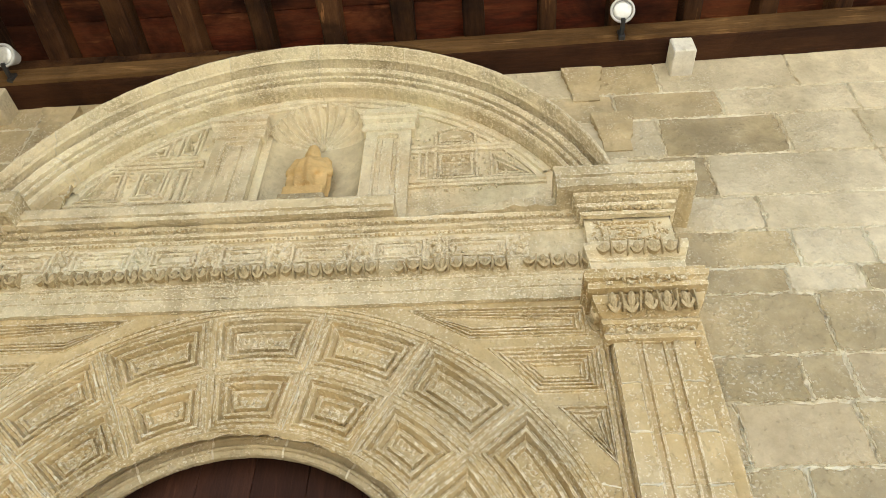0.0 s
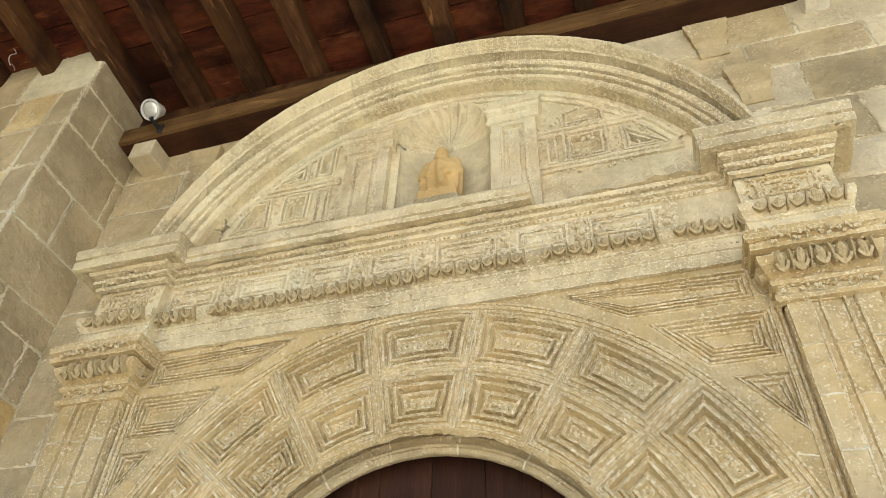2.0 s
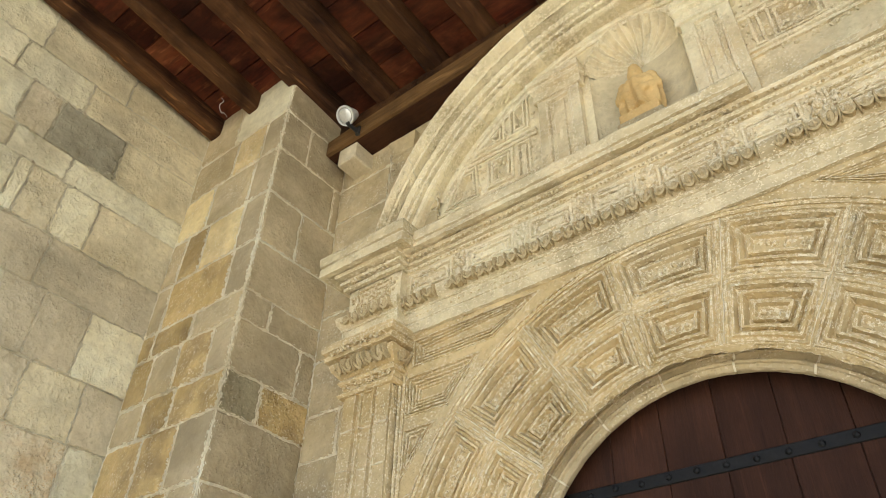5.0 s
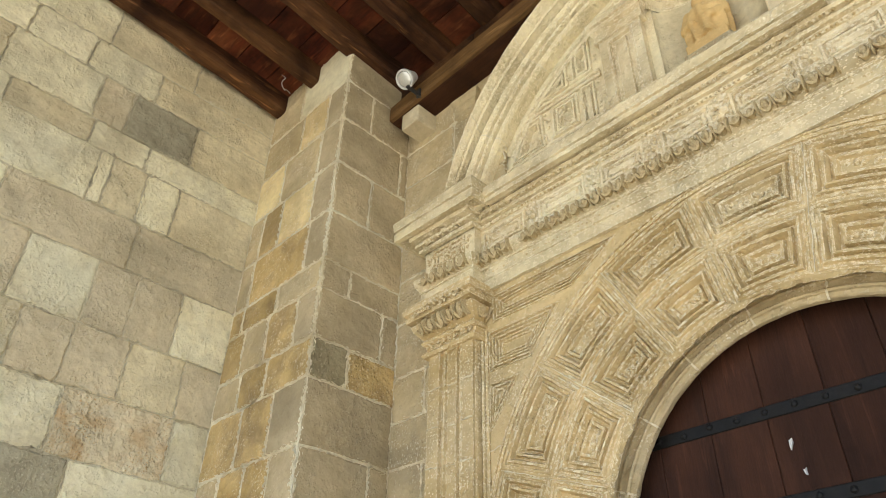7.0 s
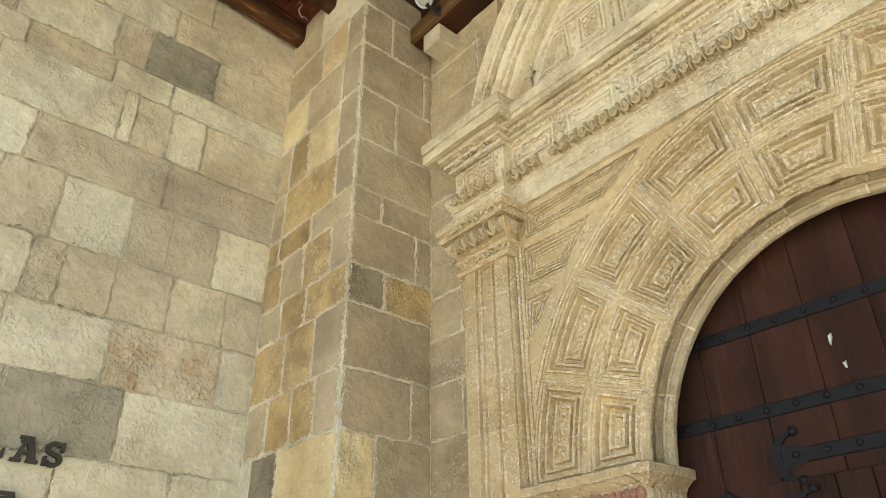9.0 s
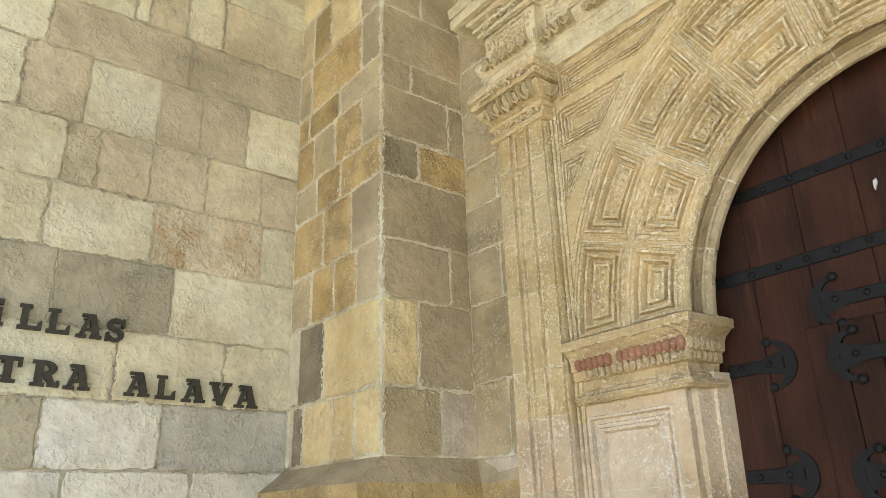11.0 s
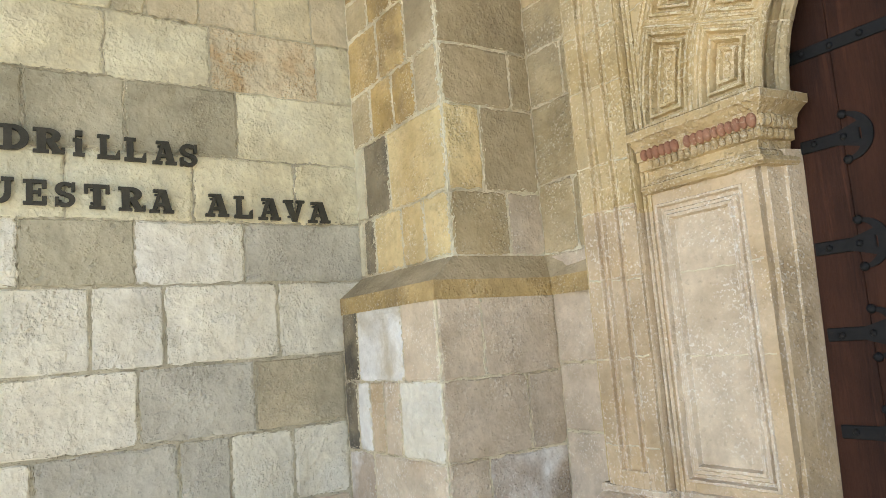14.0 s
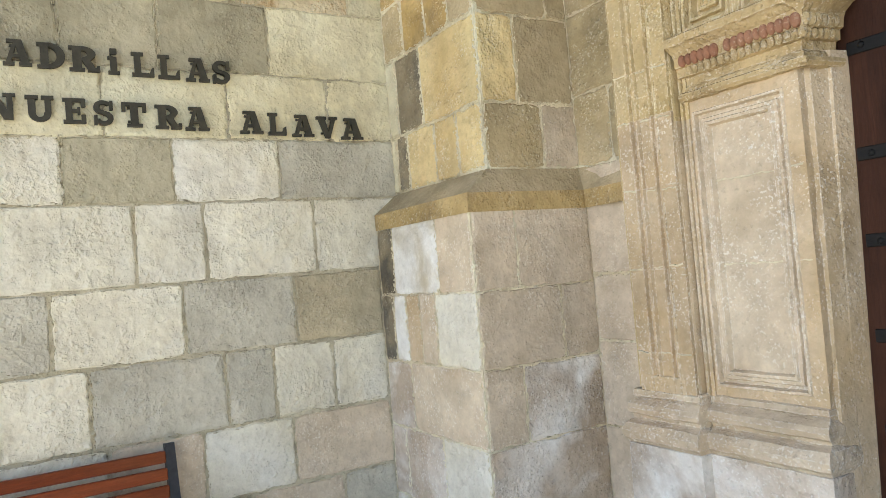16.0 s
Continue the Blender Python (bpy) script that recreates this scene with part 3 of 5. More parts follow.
# ---- corner buttress ----
buttress = empty("buttress", (-3.5, 2.1, 0))
tagged(buttress, "stone corner buttress with a sloped ledge", "buttress", kind="structure")
BF, BS, BF2, BS2 = 1.855, -3.075, 1.715, -3.045
bm = bmesh.new()
box(bm, LW, BS + 0.0022, BF - 0.0022, W + 0.02, 1.9, 6.15)
box(bm, LW, BS2 + 0.0022, BF2 - 0.0022, W + 0.02, 0, 1.9)
part("core", bm, MORTAR, buttress, "lime mortar joints")
front = [
    (2.09, 2.41, (-4.02, -3.95, -3.82, -3.52, -3.30, BS), "PDYYY"),
    (2.41, 2.84, (-4.02, -3.90, -3.62, BS), "PDY"),
    (2.84, 3.15, (-4.02, -3.78, -3.53, -3.30, BS), "LOOT"),
    (3.15, 3.50, (-4.02, -3.66, -3.36, BS), "OOT"),
    (3.50, 3.73, (-4.02, -3.75, -3.48, BS), "LOO"),
    (3.73, 4.035, (-4.02, -3.80, -3.55, -3.26, BS), "OLOT"),
    (4.035, 4.22, (-4.02, -3.87, -3.50, BS), "OOL"),
    (4.22, 4.57, (-4.02, -3.86, -3.27, BS), "LOT"),
    (4.57, 4.95, (-4.02, -3.85, -3.63, -3.28, BS), "LOYT"),
    (4.95, 5.33, (-4.02, -3.70, -3.28, BS), "YLT"),
    (5.33, 5.68, (-4.02, -3.55, -3.26, BS), "LYT"),
    (5.68, 6.13, (-4.02, -3.62, BS), "LP"),
]
lay(buttress, (0, BF, 0), (1, 0, 0), (0, 0, 1), (0, -1, 0), front, crumbs=4, gap=0.0075, rough=0.008)
side = [
    (2.09, 2.41, (BF, 2.20, W), "LM"),
    (2.41, 2.84, (BF, 2.07, W), "YT"),
    (2.84, 3.15, (BF, 2.28, W), "TT"),
    (3.15, 3.50, (BF, W), "T"),
    (3.50, 3.73, (BF, 2.09, W), "NO"),
    (3.73, 4.035, (BF, 2.30, W), "TT"),
    (4.035, 4.22, (BF, 2.05, W), "TT"),
    (4.22, 4.57, (BF, W), "T"),
    (4.57, 4.95, (BF, 2.13, W), "TT"),
    (4.95, 5.33, (BF, 2.35, W), "TT"),
    (5.33, 5.68, (BF, 2.08, W), "TT"),
    (5.68, 6.05, (BF, W), "T"),
]
lay(buttress, (BS, 0, 0), (0, 1, 0), (0, 0, 1), (1, 0, 0), side, crumbs=3, gap=0.0055, rough=0.007)
front = [
    (0.0, 0.42, (-4.02, -3.7, -3.4, BS2), "QQC"),
    (0.42, 0.80, (-4.02, -3.85, -3.45, BS2), "QQC"),
    (0.80, 1.16, (-4.02, -3.73, BS2), "QE"),
    (1.16, 1.52, (-4.02, -3.88, -3.73, -3.58, -3.42, BS2), "DWKEC"),
    (1.52, 1.90, (-4.02, -3.84, -3.36, BS2), "DWE"),
]
lay(buttress, (0, BF2, 0), (1, 0, 0), (0, 0, 1), (0, -1, 0), front, crumbs=2, gap=0.0035, rough=0.007)
side = [
    (0.0, 0.42, (BF2, 2.1, W), "QQ"),
    (0.42, 0.80, (BF2, W), "Q"),
    (0.80, 1.16, (BF2, 1.94, W), "MQ"),
    (1.16, 1.52, (BF2, 2.20, W), "MM"),
    (1.52, 1.90, (BF2, 1.96, W), "MM"),
]
lay(buttress, (BS2, 0, 0), (0, 1, 0), (0, 0, 1), (1, 0, 0), side, crumbs=2, gap=0.0035, rough=0.007)
# sloped ledge
bm = bmesh.new()
lo = [(LW, BF2 - 0.012), (BS2 + 0.012, BF2 - 0.012), (BS2 + 0.012, W - 0.02), (-2.72, W - 0.035)]
hi = [(LW, BF - 0.002), (BS + 0.002, BF - 0.002), (BS + 0.002, W - 0.01), (-2.72, W + 0.01)]
r0 = [bm.verts.new((x, y, 1.885)) for x, y in lo]
r1 = [bm.verts.new((x, y, 1.975)) for x, y in lo]
for i in range(3):
    bm.faces.new((r0[i], r0[i + 1], r1[i + 1], r1[i]))
part("ledge_face", bm, OCHRE, buttress, "ochre front of the ledge")
bm = bmesh.new()
r1 = [bm.verts.new((x, y, 1.975)) for x, y in lo]
r2 = [bm.verts.new((x, y, 2.09)) for x, y in hi]
for i in range(3):
    bm.faces.new((r1[i], r1[i + 1], r2[i + 1], r2[i]))
part("ledge", bm, TAUPE, buttress, "sloped weathered ledge")

# ---- portal wall stones ----
right = [
    (2.84, 3.14, (0.84, 1.05, 1.6, 2.2, 2.9, 3.5), "UUTUT"),
    (3.14, 3.40, (0.80, 0.88, 1.31, 1.9, 2.6, 3.5), "UTUTU"),
    (3.40, 3.61, (0.83, 1.17, 1.35, 2.0, 2.8, 3.5), "UUTUT"),
    (3.61, 3.92, (0.83, 1.34, 1.62, 2.3, 3.5), "UUUT"),
    (3.92, 4.07, (0.83, 1.26, 1.57, 2.2, 3.5), "UHUH"),
    (4.07, 4.29, (0.83, 1.35, 1.67, 2.3, 3.5), "UHHH"),
    (4.29, 4.52, (0.83, 1.27, 2.1, 2.9, 3.5), "HHHH"),
    (4.52, 4.83, (0.70, 1.10, 1.95, 2.6, 3.5), "UHHH"),
    (4.83, 5.15, (0.45, 0.92, 1.55, 1.95, 2.5, 3.5), "HUHHH"),
    (5.15, 5.39, (0.2, 0.72, 1.29, 2.0, 2.8, 3.5), "LLHHH"),
    (5.39, 5.85, (-0.2, 0.5, 1.0, 1.75, 2.35, 3.5), "HLHHH"),
]
lay(wall_north, (0, W, 0), (1, 0, 0), (0, 0, 1), (0, -1, 0), right, crumbs=4, gap=0.0045, rough=0.010)
left = []
for z0, z1 in ((0.0, 0.42), (0.42, 0.8), (0.8, 1.22), (1.22, 1.55), (1.55, 1.9), (1.9, 2.09), (2.09, 2.45), (2.45, 2.86), (2.86, 3.15), (3.15, 3.40), (3.40, 3.66), (3.66, 4.0), (4.0, 4.3), (4.3, 4.75), (4.75, 5.05), (5.05, 5.35), (5.35, 5.7)):
    if z1 < 2.1:
        left.append((z0, z1, (BS2, -2.66), "M"))
    elif z1 < 4.6:
        left.append((z0, z1, (BS, -2.60) if len(left) % 2 else (BS, -2.82, -2.60), "LU"))
    else:
        left.append((z0, z1, (BS, -2.62, -2.2), "LL"))
lay(wall_north, (0, W, 0), (1, 0, 0), (0, 0, 1), (0, -1, 0), left, crumbs=2)

# ---- the carved portal ----
portal = empty("portal", (CX, F, 0))
tagged(portal, "carved sandstone portal with coffered arch and cornice", "portal", kind="structure")

COFFER = [(0, 0), (0.006, 0), (0.009, 0.006), (0.014, 0.006), (0.018, -0.002), (0.023, -0.002), (0.027, 0.010), (0.034, 0.010), (0.041, -0.014), (0.049, -0.016), (0.053, 0.004), (0.060, 0.004), (0.069, -0.027), (0.078, -0.029), (0.082, -0.008), (0.090, -0.008), (0.096, -0.026)]
RM = 1.09
for k in range(9):
    a0, a1 = 20 * k, 20 * k + 20
    for r0, r1 in ((R_IN, RM), (RM, R_OUT)):
        bm = bmesh.new()

        def poly(d, r0=r0, r1=r1, a0=a0, a1=a1):
            p, q = r1 - d, r0 + d
            i1, i0 = math.degrees(d / p), math.degrees(d / q)
            n = 9
            sides = [(q + (p - q) * k / 6, a0 + i0 + (i1 - i0) * k / 6, a1 - i0 - (i1 - i0) * k / 6) for k in range(1, 6)]
            pt = lambda r, a: (CX + r * math.cos(radians(a)), SPRING + r * math.sin(radians(a)))
            return arc(CX, SPRING, p, a0 + i1, a1 - i1, n) + [pt(r, b) for r, _, b in sides[::-1]] + arc(CX, SPRING, q, a1 - i0, a0 + i0, n) + [pt(r, a) for r, a, _ in sides]

        s = min(1.22, (r1 - r0) / 2 / 0.112, r0 * radians(20) / 2 / 0.112)
        nested(bm, poly, [(d * s, h) for d, h in COFFER])
        rm, am = (r0 + r1) / 2, radians((a0 + a1) / 2)
        long = rm * radians(20) / 2 - 0.11 * s
        for i in range(6):   # worn carving on the middle field
            t = (i - 2.5) / 2.5 * max(0.02, long)
            ca, sa = math.cos(am), math.sin(am)
            u, v = rm + rng.uniform(-0.008, 0.008), t + rng.uniform(-0.008, 0.008)
            at = (CX + u * ca - v * sa, F + 0.027, SPRING + u * sa + v * ca)
            bmesh.ops.create_icosphere(bm, subdivisions=1, radius=rng.uniform(0.008, 0.016), matrix=Matrix.LocRotScale(at, Euler((rng.random() * 3, rng.random() * 3, 0)), (1.2, 0.8, 0.9)))
        part("coffer", bm, CARVED, portal)

for k in (1, 3, 4, 6, 7, 8):   # lime joints between the stones of the arch
    a = radians(20 * k + rng.uniform(-0.4, 0.4))
    bm = bmesh.new()
    ca, sa = math.cos(a), math.sin(a)
    rows = []
    for i in range(13):
        r = R_IN + 0.01 + (R_OUT - R_IN - 0.01) * i / 12
        w, c = rng.uniform(0.0006, 0.0032), rng.uniform(-0.004, 0.004)
        rows.append([bm.verts.new((CX + r * ca - q * sa, y, SPRING + r * sa + q * ca)) for q, y in ((c - w, F + 0.004), (c - w * 0.6, F - 0.0035), (c + w * 0.6, F - 0.0035), (c + w, F + 0.004))])
    for p, q in zip(rows, rows[1:]):
        for i in range(3):
            bm.faces.new((p[i], p[i + 1], q[i + 1], q[i]))
    part("mortar_joint", bm, MORTAR, portal)

# spandrels with nested panels
PI = 1.385      # pilaster's inner edge, from the middle
sp_panels = [
    [(0.58, 3.845), (PI - 0.06, 3.845), (PI - 0.06, 3.68), (0.84, 3.68)],
    [(0.90, 3.645), (PI - 0.03, 3.645), (PI - 0.03, 3.42), (1.09, 3.42)],
    [(1.15, 3.375), (PI - 0.03, 3.375), (PI - 0.03, 3.12)],
]
PANEL = [(0, 0), (0.007, 0), (0.009, 0.007), (0.014, 0.007), (0.018, -0.007), (0.025, -0.008), (0.028, 0.004), (0.033, 0.004), (0.037, -0.009), (0.043, -0.010), (0.046, 0.001), (0.051, 0.001), (0.055, -0.012), (0.060, -0.013), (0.063, -0.003), (0.068, -0.003), (0.072, -0.014), (0.077, -0.015), (0.080, -0.006), (0.085, -0.006), (0.089, -0.016)]
for sgn in (-1, 1):
    polys = [[(CX + sgn * x, z) for x, z in p] for p in sp_panels]
    bm = bmesh.new()
    edge = [(CX + sgn * x, z) for x, z in ((PI + 0.02, ENT), (PI + 0.02, SPRING - 0.25))]
    outer = [(CX + sgn * (R_OUT + 0.001) * math.cos(radians(a)), SPRING + (R_OUT + 0.001) * math.sin(radians(a))) for a in range(4, 91, 4)]
    plate(bm, edge + outer + [(CX, ENT + 0.01)], polys, F)
    part("spandrel", bm, CARVED, portal)
    for p, room in zip(polys, (0.078, 0.095, 0.056)):
        bm = bmesh.new()
        nested(bm, p, [l for l in PANEL if l[0] < room])
        part("spandrel_panel", bm, CARVED, portal)

# inner order of the arch and its reveal
def ring_sweep(bm, prof, a0, a1, n, cz=SPRING, ragged=0.0):
    """prof: (radius, y). Sweeps it round the arch."""
    rows = []
    for i in range(n + 1):
        a = radians(a0 + (a1 - a0) * i / n)
        rows.append([bm.verts.new((CX + (r + rng.uniform(-ragged, ragged)) * math.cos(a), y, cz + (r + rng.uniform(-ragged, ragged)) * math.sin(a))) for r, y in prof])
    for p, q in zip(rows, rows[1:]):
        for i in range(len(prof) - 1):
            bm.faces.new((p[i], p[i + 1], q[i + 1], q[i]))


bm = bmesh.new()
ring_sweep(bm, [(R_OUT - 0.001, F + 0.004), (R_OUT + 0.001, F - 0.008), (R_OUT + 0.010, F - 0.010), (R_OUT + 0.013, F - 0.003), (R_OUT + 0.020, F - 0.002), (R_OUT + 0.022, F - 0.009), (R_OUT + 0.030, F - 0.008), (R_OUT + 0.032, F + 0.004)], 15, 165, 130, ragged=0.0015)
part("arch_fillet", bm, CARVED, portal, "double fillet round the coffered arch")
bm = bmesh.new()
rows = []
for i in range(145):   # broken lower edge of the coffered stones, undercut behind
    a = radians(180 * i / 144)
    bite = 0.010 * noise.noise(Vector((a * 7, 0, 2))) + 0.007 * noise.noise(Vector((a * 24, 3, 2))) + rng.uniform(-0.003, 0.003)
    rows.append([bm.verts.new((CX + r * math.cos(a), y, SPRING + r * math.sin(a))) for r, y in ((R_IN + 0.004, F - 0.001), (R_IN - 0.006 + bite, F + 0.004 + abs(bite)), (R_IN - 0.012 + bite, F + 0.014), (R_IN - 0.004 + 0.5 * bite, F + 0.028), (0.846, F + 0.04), (0.850, F + 0.062))])
for p, q in zip(rows, rows[1:]):
    for i in range(5):
        bm.faces.new((p[i], p[i + 1], q[i + 1], q[i]))
part("arch_arris", bm, CARVED, portal, "chipped edge of the arch")
for k in range(9):
    bm = bmesh.new()
    ring_sweep(bm, [(0.850, F + 0.055), (0.846, F + 0.088), (0.832, F + 0.084), (0.829, F + 0.093), (0.806, F + 0.095), (0.802, F + 0.083), (0.796, F + 0.079), (0.788, F + 0.082), (0.785, F + 0.091), (0.770, F + 0.093), (0.764, F + 0.100), (0.763, F + 0.118), (0.772, F + 0.135), (0.845, F + 0.21)], 20 * k + 0.12, 20 * k + 19.88, 12, ragged=0.0016)
    part("arch_moulding", bm, LICHEN, portal, "pale moulded inner ring of the arch")
    if k:
        bm = bmesh.new()
        ring_sweep(bm, [(0.851, F + 0.085), (0.83, F + 0.0915), (0.805, F + 0.0925), (0.79, F + 0.080), (0.770, F + 0.0905), (0.764, F + 0.10), (0.79, F + 0.16)], 20 * k - 0.3, 20 * k + 0.3, 2, ragged=0.001)
        part("mortar_joint", bm, MORTAR, portal)

# jamb piers
for sgn in (-1, 1):
    X = lambda d: CX + sgn * d
    bm = bmesh.new()
    pier = [(X(0.87), 0.98), (X(PI + 0.02), 0.98), (X(PI + 0.02), 2.2395), (X(0.87), 2.2395)]
    hole = [(X(0.93), 1.07), (X(PI - 0.045), 1.07), (X(PI - 0.045), 2.19), (X(0.93), 2.19)]
    plate(bm, pier, [hole], F)
    part("jamb_pier", bm, PINK, portal, "worn jamb pier")
    bm = bmesh.new()
    # reveal beside the door
    ys = [(0.87, F), (0.862, F + 0.03), (0.848, F + 0.04), (0.825, F + 0.11), (0.815, F + 0.115), (0.80, F + 0.20)]
    cols = []
    for i in range(24):   # chipped and leaning a little towards the floor
        z = 2.3 * i / 23
        lean = 0.026 * max(0.0, 2.2 - z)
        chip = max(0.0, noise.noise(Vector((3.1, sgn * 2.0, z * 5.0)))) * 0.035 + rng.uniform(0, 0.004)
        cols.append([bm.verts.new((X(d + (chip if k == 1 else 0) + (lean * min(1, (k - 1) / 3) if k > 1 else 0)), y + (chip * 0.5 if k == 1 else 0), z)) for k, (d, y) in enumerate(ys)])
    for p, q in zip(cols, cols[1:]):
        for i in range(len(ys) - 1):
            bm.faces.new((p[i], p[i + 1], q[i + 1], q[i]))
    part("jamb_reveal", bm, PINK, portal, "chipped reveal beside the door")
    bm = bmesh.new()
    nested(bm, hole, [(0, 0), (0.004, 0.008), (0.012, 0.008), (0.018, -0.016), (0.030, -0.018), (0.036, -0.006), (0.048, -0.006), (0.054, 0.004), (0.064, 0.004), (0.072, -0.020)])
    part("jamb_panel", bm, SCOURED, portal, "sunk rough panel")
    # base and plinth under the pier and the pilaster
    for x0, x1, pr in ((0.875, PI - 0.02, 0.0), (PI + 0.024, PI + 0.33, 0.06)):
        a, b = sorted((X(x0), X(x1)))
        bm = bmesh.new()
        run_profile(bm, straight(a, b, k=0.4), [(pr, 1.035), (pr + 0.012, 1.030), (pr + 0.016, 1.008), (pr + 0.004, 1.002), (pr + 0.020, 0.992), (pr + 0.042, 0.975), (pr + 0.050, 0.955), (pr + 0.044, 0.934), (pr + 0.024, 0.922), (pr + 0.018, 0.908), (pr + 0.030, 0.902), (pr + 0.062, 0.892), (pr + 0.080, 0.862), (pr + 0.076, 0.830), (pr + 0.056, 0.815), (pr + 0.050, 0.805)])
        part("base", bm, SCOURED, portal, "moulded worn base")
        bm = bmesh.new()
        run_profile(bm, straight(a, b, k=0.4), [(pr + 0.04, 0.806), (pr + 0.052, 0.80), (pr + 0.05, 0.62), (pr + 0.055, 0.4), (pr + 0.06, 0.0)])
        part("plinth", bm, LIMEWORN, portal, "plinth with flaking limewash")
    bm = bmesh.new()
    a, b = sorted((X(PI - 0.009), X(PI + 0.011)))
    box(bm, a, b, F - 0.066, F + 0.02, 0.0, 1.04, 0.005)
    part("base_fillet", bm, SCOURED, portal, "fillet between two grooves")

def lime_line(x0, x1, y, z, parent, lean=0.0):
    """A thin ragged joint of lime across a stone face."""
    bm = bmesh.new()
    rows = []
    n = max(3, round(abs(x1 - x0) / 0.02))
    for i in range(n + 1):
        w, c = rng.uniform(0.0008, 0.0042), z + lean * i / n + rng.uniform(-0.004, 0.004)
        x = x0 + (x1 - x0) * i / n
        rows.append([bm.verts.new((x, yy, zz)) for yy, zz in ((y + 0.01, c - w - 0.002), (y, c - w), (y - 0.0012, c), (y, c + w), (y + 0.01, c + w + 0.002))])
    for p, q in zip(rows, rows[1:]):
        for k in range(4):
            bm.faces.new((p[k], p[k + 1], q[k + 1], q[k]))
    part("mortar_joint", bm, MORTAR, parent)


# lime joints across the jamb piers and the spandrels
for sgn in (-1, 1):
    for zj in (1.56, 1.90):
        for d0, d1, y in ((0.88, 0.928, F - 0.0015), (1.002, PI - 0.118, F + 0.018), (PI - 0.043, PI - 0.034, F - 0.0015)):
            lime_line(CX + sgn * d0, CX + sgn * d1, y, zj, portal)
    for zj, lean in ((2.79, 0.03), (3.07, -0.02)):
        d0 = math.sqrt(R_OUT ** 2 - (zj - SPRING) ** 2) + 0.004
        lime_line(CX + sgn * d0, CX + sgn * (PI - 0.036), F - 0.0015, zj, portal, lean)

# pilasters
for sgn in (-1, 1):
    X = lambda d: CX + sgn * d
    pd = 0.065
    pil = empty("pilaster", (X(PI + 0.15), F, 0))
    pil.parent = portal
    pil.matrix_parent_inverse = PLACED[portal.name].inverted()
    a, b = sorted((X(PI + 0.012), X(PI + 0.315)))
    cuts = [1.0, 1.20, 1.56, 1.91, 2.21, 2.42, 2.77, 3.03, 3.22, 3.42, 3.70]
    for z0, z1 in zip(cuts, cuts[1:]):
        bm = bmesh.new()
        zz = [z0 + 0.0004, z1 - 0.0004]
        section = [(0, W - F + 0.0), (0, -pd), (0.072, -pd), (0.074, -pd - 0.004), (0.080, -pd - 0.004), (0.085, -pd + 0.014), (0.103, -pd + 0.014), (0.108, -pd - 0.001), (0.116, -pd - 0.001), (0.120, -pd + 0.015)]
        section = [(a + u, F + v) for u, v in section] + [(b - u, F + v) for u, v in section[::-1]]
        rows = [[bm.verts.new((x + rng.uniform(-0.0018, 0.0018), y + rng.uniform(-0.0018, 0.0018), z)) for x, y in section] for z in (zz[0], zz[0] + (zz[1] - zz[0]) / 3, zz[0] + (zz[1] - zz[0]) * 2 / 3, zz[1])]
        for p, q in zip(rows, rows[1:]):
            for i in range(len(section) - 1):
                bm.faces.new((p[i], p[i + 1], q[i + 1], q[i]))
        bm.faces.new(rows[0]), bm.faces.new(rows[-1])
        part("shaft_stone", bm, CARVED if z0 > 2.15 else PINK, pil)
    for zj in cuts[1:-1]:
        lean = rng.uniform(-0.02, 0.02)
        for u0, u1, y in ((0.002, 0.078, F - pd - 0.0052), (0.121, b - a - 0.121, F - pd + 0.0135), (b - a - 0.078, b - a - 0.002, F - pd - 0.0052)):
            lime_line(a + u0, a + u1, y, zj + lean * u0 / (b - a), pil, lean * (u1 - u0) / (b - a))
    for z0, z1 in ((1.0, 1.10), (3.60, 3.70)):   # ends of the sunk panel
        bm = bmesh.new()
        box(bm, a + 0.05, b - 0.05, F - pd - 0.001, F, z0, z1, 0.004)
        part("panel_end", bm, CARVED if z0 > 2 else PINK, pil)
    # strip behind on the outer side, bead rolls on the inner side
    bm = bmesh.new()
    s0, s1 = sorted((X(PI + 0.315), X(PI + 0.385)))
    box(bm, s0, s1, F - 0.01, W + 0.02, 0.9, 3.74, 0.006)
    part("back_strip", bm, CARVED, pil)
    strip = [(-0.034, 0.002), (-0.034, -0.010), (-0.020, -0.012), (-0.018, -0.002), (-0.014, -0.002), (-0.011, -0.016), (-0.005, -0.022), (0.001, -0.016), (0.003, -0.004), (0.006, -0.004), (0.007, -0.040), (0.011, -0.050), (0.0135, -0.050), (0.0135, 0.002)]
    bm = bmesh.new()
    rows = [[bm.verts.new((X(PI + d + rng.uniform(-0.001, 0.001)), F + y + rng.uniform(-0.001, 0.001), 1.03 + 2.62 * k / 30)) for d, y in strip] for k in range(31)]
    for p, q in zip(rows, rows[1:]):
        for i in range(len(strip) - 1):
            bm.faces.new((p[i], p[i + 1], q[i + 1], q[i]))
    strip_ob = part("bead_strip", bm, CARVED, pil, "grooved strip of beads beside the shaft")
    strip_ob.data.materials[1] = PINK
    for f in strip_ob.data.polygons:
        f.material_index = 1 if f.center.z < 2.2 else 0
    # capital
    bm = bmesh.new()
